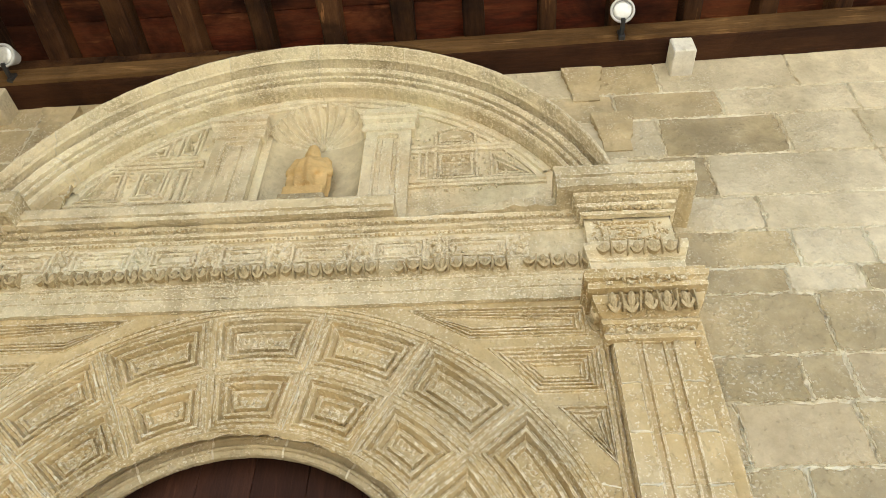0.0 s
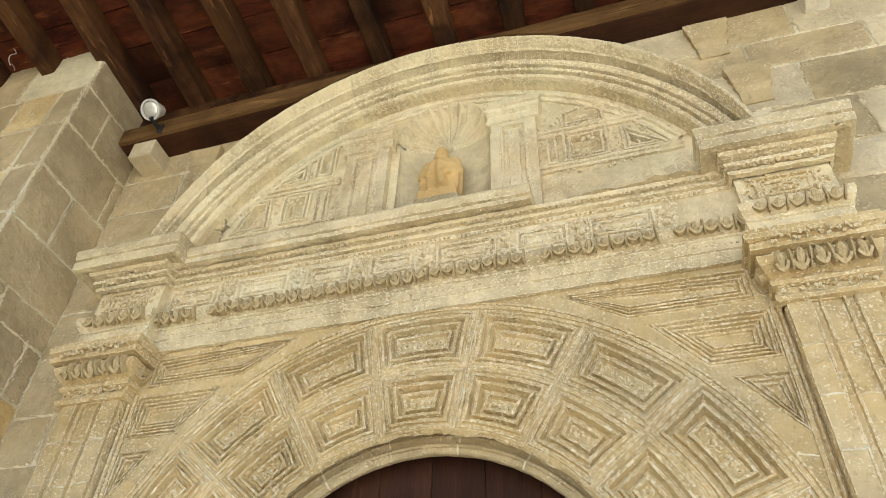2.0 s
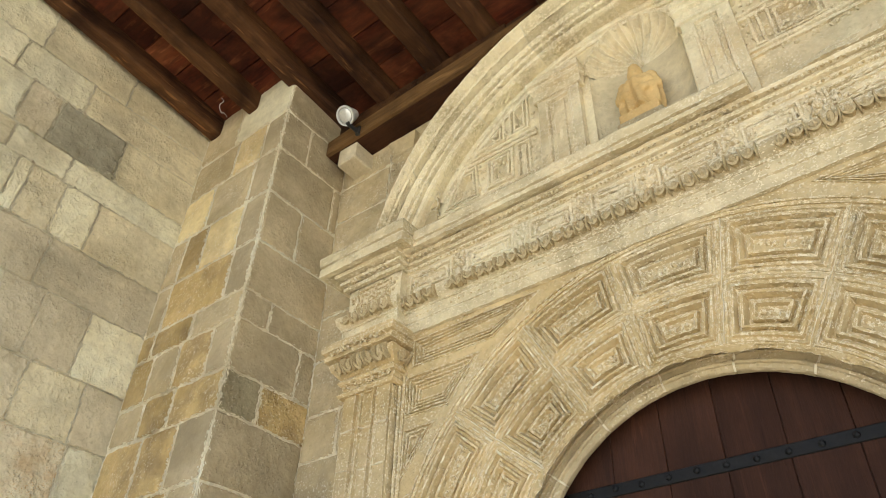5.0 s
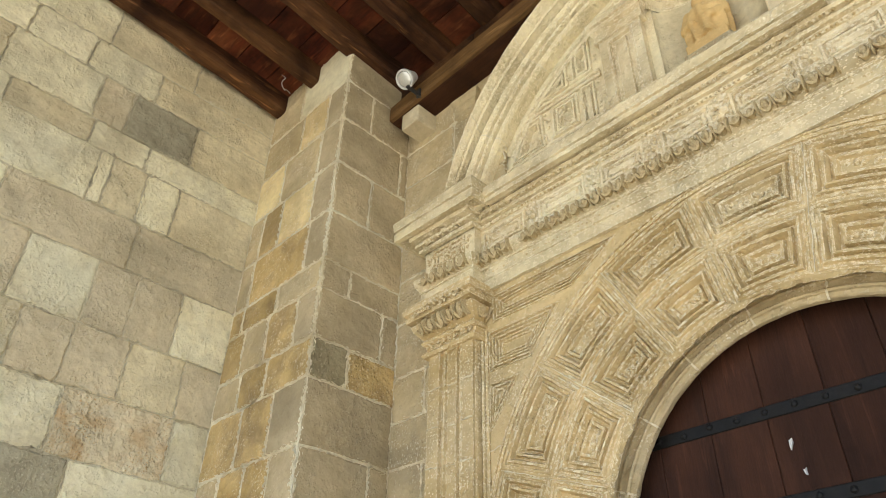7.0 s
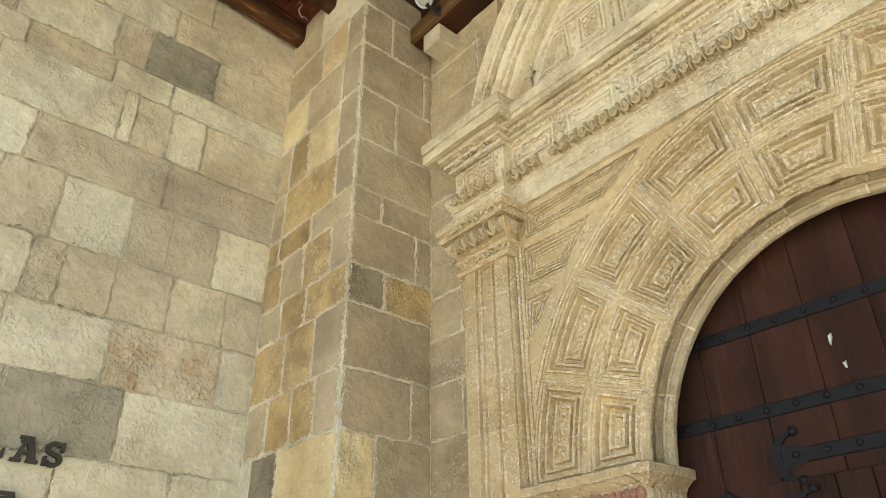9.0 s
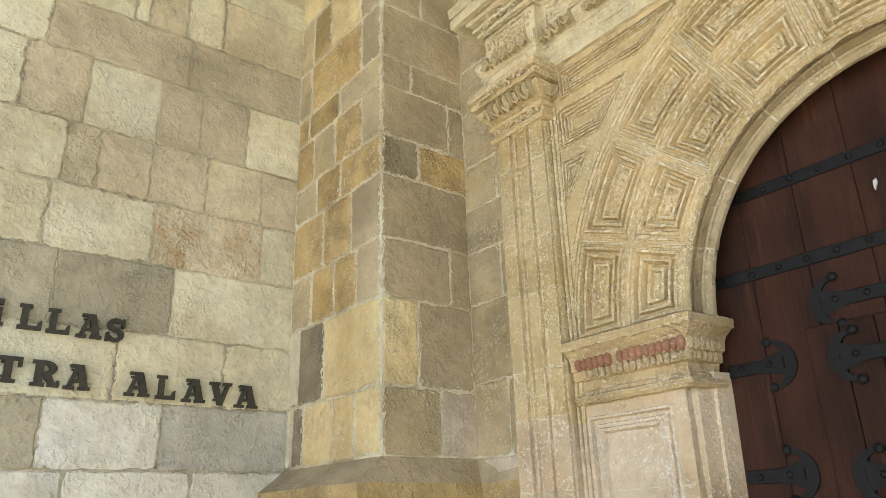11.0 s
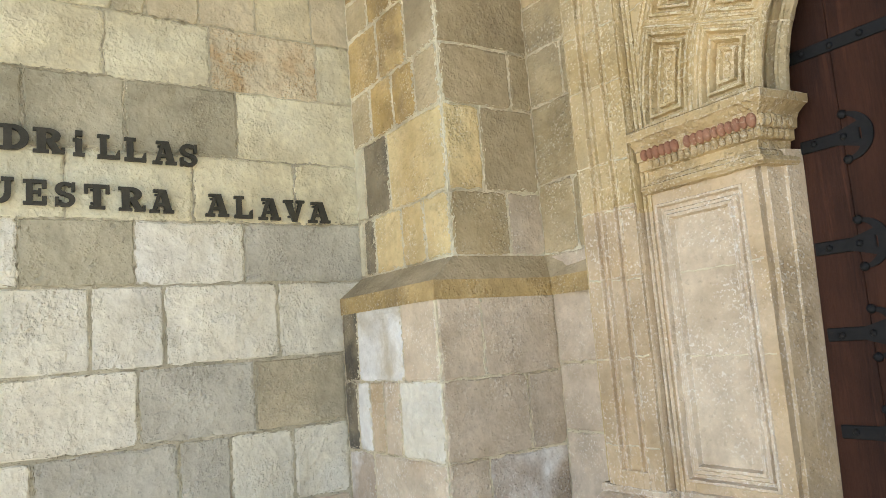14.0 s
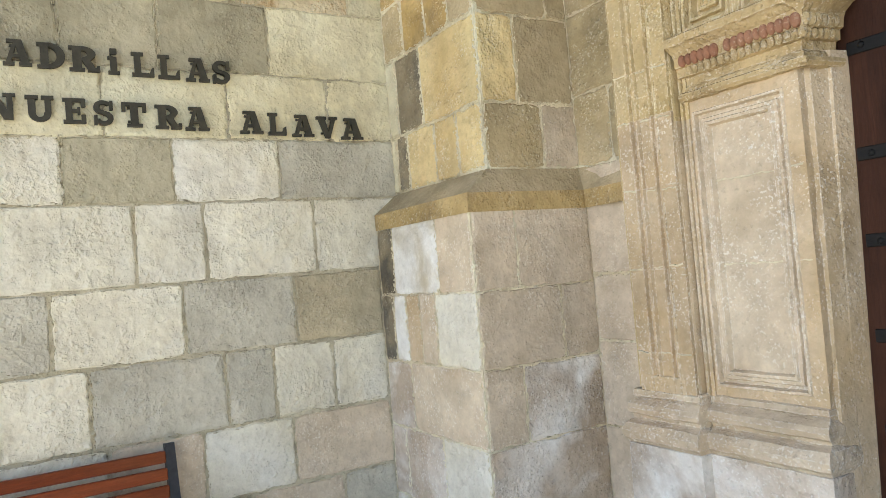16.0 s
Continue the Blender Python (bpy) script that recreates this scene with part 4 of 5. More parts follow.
    run_profile(bm, straight(a + 0.02, b - 0.02, k=0.6), [(pd - 0.01, 3.60), (pd + 0.016, 3.604), (pd + 0.026, 3.618), (pd + 0.016, 3.634), (pd + 0.0, 3.640), (pd + 0.0, 3.668), (pd + 0.022, 3.672), (pd + 0.03, 3.684), (pd + 0.022, 3.697), (pd + 0.012, 3.70), (pd + 0.03, 3.715), (pd + 0.065, 3.742), (pd + 0.078, 3.772), (pd + 0.045, 3.780), (pd + 0.045, 3.788), (pd + 0.10, 3.790), (pd + 0.104, 3.808), (pd + 0.090, 3.812), (pd + 0.096, 3.824), (pd + 0.118, 3.83), (pd + 0.122, 3.852), (pd + 0.105, 3.858), (pd + 0.11, ENT + 0.01), (0, ENT + 0.01)])
    part("capital", bm, CARVED, pil)

# entablature: middle run and the two breaks over the pilasters
ARCHI = [(0.0, ENT), (0.022, ENT), (0.024, 3.925), (0.034, 3.93), (0.036, 3.980), (0.046, 3.984), (0.046, 3.992), (0.040, 3.996), (0.052, 4.004), (0.070, 4.020), (0.080, 4.042), (0.078, 4.060), (0.035, 4.066)]
CORNICE = [(0.03, 4.245), (0.045, 4.247), (0.047, 4.262), (0.034, 4.264), (0.036, 4.276), (0.058, 4.279), (0.060, 4.292), (0.046, 4.295), (0.05, 4.306), (0.075, 4.312), (0.08, 4.328), (0.06, 4.334)]
CORONA = [(-0.10, 4.336), (0.06, 4.336), (0.100, 4.332), (0.104, 4.322), (0.132, 4.322), (0.135, 4.342), (0.118, 4.347), (0.120, 4.357), (0.136, 4.362), (0.142, 4.408), (0.135, 4.424), (0.125, 4.434), (-0.10, 4.436)]
m0, m1 = CX - 1.40, CX + 1.40
for name, prof in (("architrave", ARCHI), ("bed_moulding", CORNICE)):
    bm = bmesh.new()
    run_profile(bm, straight(m0, m1, returns=False), prof)
    part(name, bm, BRIGHTENED, portal)
bm = bmesh.new()
run_profile(bm, straight(m0, -0.43, returns=False), CORONA)
part("corona", bm, BRIGHTENED, portal)
bm = bmesh.new()   # broken stretch of the corona
rows = []
n = 18
for i in range(n + 1):
    x = -0.43 + (m1 + 0.43) * i / n
    t = i / n
    top = 4.345 + 0.085 * min(1, t * 1.5) + rng.uniform(-0.012, 0.012)
    out = 0.045 + 0.06 * min(1, t * 1.6) + rng.uniform(-0.012, 0.012)
    rows.append([bm.verts.new(p) for p in ((x, F - 0.06, 4.332), (x, F - out - 0.01, 4.332), (x, F - out, 4.34 + (top - 4.34) * 0.6), (x, F - out * 0.4, top), (x, F + 0.10, top))])
for a, b in zip(rows, rows[1:]):
    for i in range(4):
        bm.faces.new((a[i], a[i + 1], b[i + 1], b[i]))
part("broken_corona", bm, BRIGHTENED, portal, "broken weathered stretch of cornice")

# frieze with sunk panels between carved blocks
bm = bmesh.new()
holes, x = [], m0 + 0.06
while x < m1 - 0.32:
    w = rng.choice((0.24, 0.27, 0.285))
    holes.append([(x, 4.085), (x + w, 4.085), (x + w, 4.225), (x, 4.225)])
    x += w + 0.085
plate(bm, [(m0, 4.055), (m1, 4.055), (m1, 4.255), (m0, 4.255)], holes, F - 0.035)
part("frieze", bm, LIMED, portal)
for h in holes:
    bm = bmesh.new()
    nested(bm, h, [(0, 0), (0.005, 0.009), (0.014, 0.009), (0.020, -0.008), (0.026, -0.008), (0.031, 0.005), (0.039, 0.005), (0.045, -0.007), (0.050, -0.007), (0.055, 0.004)], F - 0.035)
    part("frieze_panel", bm, LIMED, portal)
    xm = h[1][0] + 0.042
    bm = bmesh.new()
    for dx, dz, r in ((-0.012, 0.03, 0.020), (0.010, -0.005, 0.024), (-0.006, -0.04, 0.022), (0.012, 0.055, 0.014)):
        bmesh.ops.create_icosphere(bm, subdivisions=1, radius=r, matrix=Matrix.LocRotScale((xm + dx, F - 0.038, 4.155 + dz), Euler((rng.uniform(0, 3), 0, 0)), (0.9, 0.7, 1.3)))
    part("frieze_carving", bm, LIMED, portal)

for sgn in (-1, 1):
    X = lambda d: CX + sgn * d
    a, b = sorted((X(PI + 0.02), X(PI + 0.305)))
    brk = 0.065
    for name, prof in (("architrave_block", ARCHI), ("frieze_block", [(-0.05, 4.05), (0.02, 4.05), (0.02, 4.255), (-0.05, 4.255)]), ("bed_moulding_block", CORNICE), ("corona_block", CORONA)):
        bm = bmesh.new()
        run_profile(bm, straight(a, b, k=0.7 if name[:4] == "coro" else 0.5), [(p + brk + (0.03 if name[:4] == "coro" and p > 0.1 else 0.7 * max(0.0, p - 0.03) if name[:3] == "bed" else 0.0), z + (0.03 if name[:4] == "coro" and z > 4.34 else 0.0)) for p, z in prof])
        part(name, bm, BRIGHTENED, portal)
    bm = bmesh.new()
    nested(bm, [(a + 0.02, 4.09), (b - 0.02, 4.09), (b - 0.02, 4.23), (a + 0.02, 4.23)], [(0, 0), (0.005, 0.010), (0.014, 0.010), (0.019, -0.012), (0.030, -0.012), (0.034, 0.004), (0.042, 0.004), (0.046, -0.012)], F - 0.087)
    for i in range(9):   # worn rosette
        th = 2 * math.pi * i / 8
        k = 0 if i == 8 else 1
        bmesh.ops.create_icosphere(bm, subdivisions=1, radius=0.016, matrix=Matrix.LocRotScale(((a + b) / 2 + k * 0.034 * math.cos(th), F - 0.085, 4.16 + k * 0.018 * math.sin(th)), None, (1.1, 0.8, 0.7)))
    part("frieze_block_panel", bm, CARVED, portal)

# egg mouldings
egg_bm = bmesh.new()
bmesh.ops.create_uvsphere(egg_bm, u_segments=8, v_segments=6, radius=0.36)
bmesh.ops.delete(egg_bm, geom=[v for v in egg_bm.verts if v.co.y > 0.15], context="VERTS")
for v in egg_bm.verts:   # pointed below, full above
    k = 1.0 if v.co.z > 0 else 1.0 + v.co.z * 1.2
    v.co.x *= k * 0.8
    v.co.z = v.co.z * 1.15 - 0.02
rim = []
for i in range(11):   # cup round the egg
    a = radians(200 + 140 * i / 10)
    w = 0.5
    c = (w * 0.92 * math.cos(a) * (1.0 if math.sin(a) > -0.7 else 0.95), 0.52 * math.sin(a) + 0.12)
    e = (0.70 * c[0], 0.72 * c[1] + 0.05)
    rim.append([egg_bm.verts.new(p) for p in ((c[0], 0.15, c[1]), (c[0], -0.35, c[1]), (e[0], -0.35, e[1]), (e[0], 0.15, e[1]))])
for p, q in zip(rim, rim[1:]):
    for j in range(3):
        egg_bm.faces.new((p[j], p[j + 1], q[j + 1], q[j]))
bmesh.ops.recalc_face_normals(egg_bm, faces=egg_bm.faces)
egg_mesh = bpy.data.meshes.new("egg")
egg_bm.to_mesh(egg_mesh)
egg_bm.free()
egg_mesh.materials.append(EGGSTONE)
dart_bm = bmesh.new()
box(dart_bm, -0.5, 0.5, -0.5, 0.5, -0.5, 0.5, 0.18)
dart_mesh = bpy.data.meshes.new("dart")
dart_bm.to_mesh(dart_mesh)
dart_bm.free()
dart_mesh.materials.append(EGGSTONE)


def egg_row(x0, x1, y, z, step, h, deep, lean=20, along="x"):
    n = max(1, round((x1 - x0) / step))
    step = (x1 - x0) / n
    for i in range(n):
        t = x0 + step * (i + 0.5)
        tilt = Euler((radians(lean + rng.uniform(-10, 10)), radians(rng.uniform(-14, 14)), radians(0 if along == "x" else -90 if y > CX else 90)))
        k = rng.uniform(0.7, 1.12)
        if n > 10 and rng.random() < 0.04:
            continue
        p = (t, y, z) if along == "x" else (y, t, z)
        q = (t + step / 2, y, z) if along == "x" else (y, t + step / 2, z)
        piece("egg", egg_mesh, portal, Matrix.LocRotScale(p, tilt, (step * rng.uniform(0.88, 1.04), deep * rng.uniform(0.8, 1.2), h * 1.12 * k)))
        piece("dart", dart_mesh, portal, Matrix.LocRotScale(q, tilt, (step * 0.14, deep * 0.8, h * 0.9)))


egg_row(m0 + 0.02, m1 - 0.02, F - 0.070, 4.030, 0.062, 0.070, 0.078)
for sgn in (-1, 1):
    a, b = sorted((CX + sgn * (PI - 0.01), CX + sgn * (PI + 0.335)))
    egg_row(a, b, F - 0.134, 4.030, 0.070, 0.072, 0.06)
    egg_row(a + 0.0, b, F - 0.136, 3.742, 0.070, 0.088, 0.065, 36)
    side_x = a - 0.03 if sgn > 0 else b + 0.03
    egg_row(F - 0.10, F - 0.01, side_x, 3.742, 0.07, 0.085, 0.05, 30, "y")
    egg_row(F - 0.08, F - 0.01, side_x, 4.030, 0.07, 0.07, 0.05, 20, "y")

# worn foliage carving: small knobs cut in the stone
ico = bmesh.new()
bmesh.ops.create_icosphere(ico, subdivisions=1, radius=1.0)
ICO_V = [v.co.copy() for v in ico.verts]
ICO_F = [[v.index for v in f.verts] for f in ico.faces]
ico.free()


def knobs(name, places, material, label):
    """places: (x, y, z, width, depth, height, turn)."""
    verts, faces = [], []
    for x, y, z, w, d, h, turn in places:
        m = Matrix.LocRotScale((x, y, z), Euler((0, turn, 0)), (w, d, h))
        n = len(verts)
        verts += [m @ (v * rng.uniform(0.8, 1.15)) for v in ICO_V]
        faces += [[n + i for i in f] for f in ICO_F]
    me = bpy.data.meshes.new(name)
    me.from_pydata(verts, [], faces)
    me.materials.append(material)
    ob = new(name, me)
    PLACED[ob.name] = Matrix.Identity(4)
    ob.parent = portal
    ob.matrix_parent_inverse = PLACED[portal.name].inverted()
    return tagged(ob, label, kind="stuff")


u = rng.uniform
spots = []
for h in holes:   # leaves round and between the sunk panels
    for i in range(44):
        spots.append((h[1][0] + u(0.0, 0.085), F - 0.036, u(4.075, 4.24), u(0.004, 0.010), u(0.005, 0.013), u(0.008, 0.020), u(-1.2, 1.2)))
    for i in range(30):   # flakes over the frames
        spots.append((u(h[0][0], h[1][0]), F - 0.041, rng.choice((4.090, 4.108, 4.125, 4.185, 4.203, 4.220)) + u(-0.004, 0.004), u(0.008, 0.022), u(0.003, 0.007), u(0.003, 0.006), u(-0.15, 0.15)))
    for i in range(14):
        x = h[0][0] + 0.02 + (h[1][0] - h[0][0] - 0.04) * (i + 0.5) / 14
        spots.append((x, F - 0.036, 4.155 + 0.018 * math.sin(i * 1.7) + u(-0.012, 0.012), u(0.005, 0.010), u(0.006, 0.012), u(0.007, 0.014), u(-1.5, 1.5)))
knobs("frieze_leaves", spots, LIMED, "worn limewashed leaf carving")
spots = []
for z, y, step in ((4.252, F - 0.046, 0.021), (4.296, F - 0.080, 0.026), (3.955, F - 0.032, 0.024)):   # bead rows
    x = m0
    while x < m1:
        if rng.random() < 0.88:
            spots.append((x, y, z + u(-0.002, 0.002), step * 0.40, 0.008, u(0.006, 0.010), 0))
        x += step
for sgn in (-1, 1):
    a, b = sorted((CX + sgn * (PI + 0.0), CX + sgn * (PI + 0.325)))
    for z0, z1, y, n in ((3.645, 3.70, F - 0.075, 46), (4.08, 4.24, F - 0.088, 60), (3.80, 3.84, F - 0.182, 34), (4.26, 4.32, F - 0.135, 40)):
        for i in range(n):
            spots.append((a + (b - a) * (i + u(0, 1)) / n, y, u(z0, z1), u(0.005, 0.011), u(0.007, 0.013), u(0.007, 0.017), u(-1.2, 1.2)))
knobs("entablature_beads", spots, CARVED, "worn beads and leaves of the cornice")

# imposts
for sgn in (-1, 1):
    X = lambda d: CX + sgn * d
    a, b = sorted((X(0.845), X(PI - 0.01)))
    prof = [(0.0, 2.235), (0.024, 2.24), (0.036, 2.252), (0.034, 2.268), (0.012, 2.276), (0.010, 2.288), (0.002, 2.30), (0.004, 2.332), (0.024, 2.338), (0.026, 2.372), (0.040, 2.376), (0.042, 2.414), (0.046, 2.42), (0.052, 2.428), (0.078, 2.452), (0.090, 2.458), (0.094, 2.488), (0.07, 2.502), (-0.02, 2.504)]
    inner, outer_x = (b, a) if sgn < 0 else (a, b)
    stations = [(outer_x, F, 0, -1), (inner, F, -sgn, -1), (inner - sgn * 0.02, F + 0.17, -sgn, 0)]
    bm = bmesh.new()
    run_profile(bm, stations, prof, False)
    part("impost", bm, SHADEDBROWN, portal, "weathered moulded impost")
    n = 17
    tongue = lambda bm, x, y, z, r: bmesh.ops.create_icosphere(bm, subdivisions=2, radius=r * rng.uniform(0.85, 1.1), matrix=Matrix.LocRotScale((x, y, z), None, (0.8, 0.8, 1.15)))
    for row, (z, proud, r, tone, name, words) in enumerate(((2.397, 0.043, 0.023, REDDISH, "impost_beading", "row of red-stained tongues"), (2.356, 0.027, 0.019, SHADEDBROWN, "lower_beading", "second row of worn tongues"))):
        bm = bmesh.new()
        for i in range(n):
            if rng.random() < 0.96:
                tongue(bm, a + (b - a) * (i + 0.5 + 0.5 * row) / n - sgn * 0.03, F - proud, z, r)
        part(name, bm, tone, portal, words)
        bm = bmesh.new()
        for i in range(6):
            tongue(bm, inner - sgn * (proud - 0.004 + 0.003 * i), F - 0.025 + 0.030 * i, z, r)
        part("return_beading", bm, SHADEDBROWN, portal, "worn tongues round the corner")

# archivolt over the cornice: stones swept between circles of their own centre and radius
AV = [(1.475, 4.07, 2.46), (1.475, 4.07, 2.37), (1.482, 4.07, 2.352), (1.502, 4.065, 2.345), (1.506, 4.065, 2.400), (1.512, 4.065, 2.325), (1.530, 4.06, 2.318), (1.533, 4.06, 2.382), (1.538, 4.06, 2.30), (1.572, 4.05, 2.285), (1.575, 4.055, 2.36), (1.582, 4.065, 2.355), (1.575, 4.085, 2.252), (1.56, 4.095, 2.247), (1.562, 4.105, 2.238), (1.555, 4.12, 2.222), (1.556, 4.135, 2.20), (1.556, 4.145, 2.188), (1.562, 4.15, 2.187), (1.575, 4.155, 2.20), (1.60, 4.155, 2.45)]


def archivolt_point(r, cz, y, a):
    return (CX + r * math.cos(a), y, cz + r * math.sin(a))


a_lo = radians(14)
n_st = 8
for k in range(n_st):
    bm = bmesh.new()
    rows = []
    for i in range(13):
        a = a_lo + (math.pi - 2 * a_lo) * (k + (i / 12) * 0.997 + 0.0015) / n_st
        rows.append([bm.verts.new(archivolt_point(r + rng.uniform(-0.002, 0.002), cz, y + rng.uniform(-0.002, 0.002), a)) for r, cz, y in AV])
    for p, q in zip(rows, rows[1:]):
        for i in range(len(AV) - 1):
            bm.faces.new((p[i], p[i + 1], q[i + 1], q[i]))
    part("archivolt_stone", bm, BRIGHTENED, portal)
for k in range(1, n_st):   # lime joints of the archivolt
    bm = bmesh.new()
    a = a_lo + (math.pi - 2 * a_lo) * k / n_st
    rows = [[bm.verts.new(archivolt_point(r, cz, y - 0.002, a + d)) for r, cz, y in AV] for d in (-0.002, 0.002)]
    for i in range(len(AV) - 1):
        bm.faces.new((rows[0][i], rows[0][i + 1], rows[1][i + 1], rows[1][i]))
    part("archivolt_joint", bm, MORTAR, portal)
# small beads along two rolls of the archivolt
for r, cz, y, count in ((1.518, 4.063, 2.322, 110), (1.555, 4.055, 2.297, 120)):
    bm = bmesh.new()
    for i in range(count):
        a = a_lo + (math.pi - 2 * a_lo) * (i + 0.5) / count
        if rng.random() < 0.85:
            m = Matrix.LocRotScale(archivolt_point(r, cz, y, a), Euler((0, -a, 0)), (1.0, 0.7, 1.25))
            bmesh.ops.create_icosphere(bm, subdivisions=1, radius=0.012, matrix=m)
    tagged(part("beading", bm, BRIGHTENED, portal, "row of weathered beads"), kind="stuff")

# tympanum
T = 2.45
NX, NW, NZ, ND = -0.925, 0.262, 5.20, 0.11
niche_out = [(NX - NW, CORN - 0.05), (NX + NW, CORN - 0.05)] + arc(NX, NZ, NW, 0, 180, 14)
ty_panels = [
    [(-1.87, 4.72), (-1.69, 4.72), (-1.69, 4.955), (-1.87, 4.955)],
    [(-2.17, 4.70), (-1.92, 4.70), (-1.94, 4.955), (-2.07, 4.955)],
    [(-2.00, 5.04), (-1.74, 5.04), (-1.74, 5.22)],
    [(-1.665, 4.66), (-1.575, 4.66), (-1.575, 4.955), (-1.665, 4.955)],
    [(-1.71, 5.04), (-1.575, 5.04), (-1.575, 5.33), (-1.71, 5.26)],
    [(-0.275, 4.77), (-0.04, 4.77), (-0.04, 5.00), (-0.275, 5.00)],
    [(-0.275, 5.045), (-0.045, 5.045), (-0.045, 5.16), (-0.16, 5.20), (-0.275, 5.17)],
    [(0.02, 4.77), (0.25, 4.77), (0.02, 4.98)],
    [(-0.36, 4.77), (-0.305, 4.77), (-0.305, 5.00), (-0.36, 5.00)],
]
bm = bmesh.new()
half = arc(CX, 4.07, 1.48, 12, 168, 40)
plate(bm, [(p[0], max(p[1], CORN - 0.09)) for p in half], [niche_out, *ty_panels], T)
part("tympanum", bm, LIMED, portal)
for p in ty_panels:
    bm = bmesh.new()
    nested(bm, p, [l for l in ((0, 0), (0.004, 0.016), (0.014, 0.016), (0.019, -0.006), (0.026, -0.008), (0.030, 0.012), (0.040, 0.012), (0.046, -0.034), (0.050, -0.035)) if l[0] < 0.28 * (max(q[1] for q in p) - min(q[1] for q in p)) and l[0] < 0.36 * (max(q[0] for q in p) - min(q[0] for q in p))], T)
    part("tympanum_panel", bm, LIMED, portal)
# moulded bands of the tympanum: level strips and one that follows the arch
for x0, x1, z in ((-2.08, -1.53, 4.985), (-0.40, 0.16, 5.012), (-0.40, 0.30, 4.735), (-2.22, -1.53, 4.665)):
    bm = bmesh.new()
    run_profile(bm, straight(x0, x1, T, False), [(-0.01, z - 0.022), (0.016, z - 0.022), (0.019, z - 0.010), (0.008, z - 0.006), (0.009, z + 0.004), (0.022, z + 0.008), (0.024, z + 0.020), (-0.01, z + 0.024)])
    part("tympanum_band", bm, LIMED, portal)
bm = bmesh.new()
ring_sweep(bm, [(1.385, T + 0.01), (1.385, T - 0.014), (1.397, T - 0.018), (1.402, T - 0.006), (1.420, T - 0.006), (1.425, T - 0.022), (1.440, T - 0.024), (1.446, T - 0.010), (1.48, T - 0.012)], 30, 150, 90, 4.07, 0.0025)
part("arch_band", bm, LIMED, portal, "ribbed band under the round arch")
spots = []
for i in range(150):
    a = radians(u(32, 148))
    r = u(1.40, 1.47)
    spots.append((CX + r * math.cos(a), T - 0.012, 4.07 + r * math.sin(a), u(0.005, 0.014), u(0.005, 0.012), u(0.005, 0.010), -a))
for x0, x1, z0, z1 in ((-2.05, -1.55, 4.64, 5.2), (-0.40, 0.25, 4.68, 5.15)):
    for i in range(170):
        x, z = u(x0, x1), u(z0, z1)
        if math.hypot(x - CX, z - 4.07) < 1.42:
            spots.append((x, T - 0.006, z, u(0.004, 0.014), u(0.005, 0.013), u(0.004, 0.010), u(-1.5, 1.5)))
knobs("tympanum_flakes", spots, LIMED, "flaking limewashed carving of the tympanum")
# niche wall and scallop shell
bm = bmesh.new()
seg = 20
lo, hi2 = [], []
for i in range(seg + 1):
    a = math.pi * i / seg
    x, y = NX + NW * math.cos(a), T + ND * math.sin(a)
    lo.append(bm.verts.new((x, y, CORN - 0.05)))
    hi2.append(bm.verts.new((x, y, NZ)))
for i in range(seg):
    bm.faces.new((lo[i], lo[i + 1], hi2[i + 1], hi2[i]))
part("niche", bm, BUFF, portal, "plain rounded niche")
bm = bmesh.new()
flutes, rings = 13, 8
rows = []
cols = flutes * 6
for j in range(rings + 1):
    f = j / rings
    row = []
    for i in range(cols + 1):
        a = math.pi * i / cols
        ridge = 0.5 + 0.5 * math.cos(2 * math.pi * i / 6)
        r = NW * (0.06 + 0.94 * f)
        deep = ND * (1 - f ** 2) ** 0.5 if f < 1 else 0
        push = 0.040 * ridge * f * min(1.0, 5 * math.sin(a))
        row.append(bm.verts.new((NX + r * math.cos(a), T + deep * 1.0 - push, NZ + r * math.sin(a))))
    rows.append(row)
for p, q in zip(rows, rows[1:]):
    for i in range(cols):
        bm.faces.new((p[i], p[i + 1], q[i + 1], q[i]))
bmesh.ops.create_icosphere(bm, subdivisions=2, radius=0.022, matrix=Matrix.Translation((NX, T + ND - 0.012, NZ + 0.008)))
part("shell", bm, LIMED, portal, "fluted scallop shell")
bm = bmesh.new()
for i in range(32):
    a0, a1 = math.pi * i / 32, math.pi * (i + 1) / 32
    pr = [(NW - 0.005, T), (NW + 0.005, T - 0.02), (NW + 0.025, T - 0.02), (NW + 0.035, T)]
    q = [[bm.verts.new((NX + r * math.cos(a), y, NZ + r * math.sin(a))) for r, y in pr] for a in (a0, a1)]
    for k in range(3):
        bm.faces.new((q[0][k], q[0][k + 1], q[1][k + 1], q[1][k]))
part("niche_rim", bm, BRIGHTENED, portal)
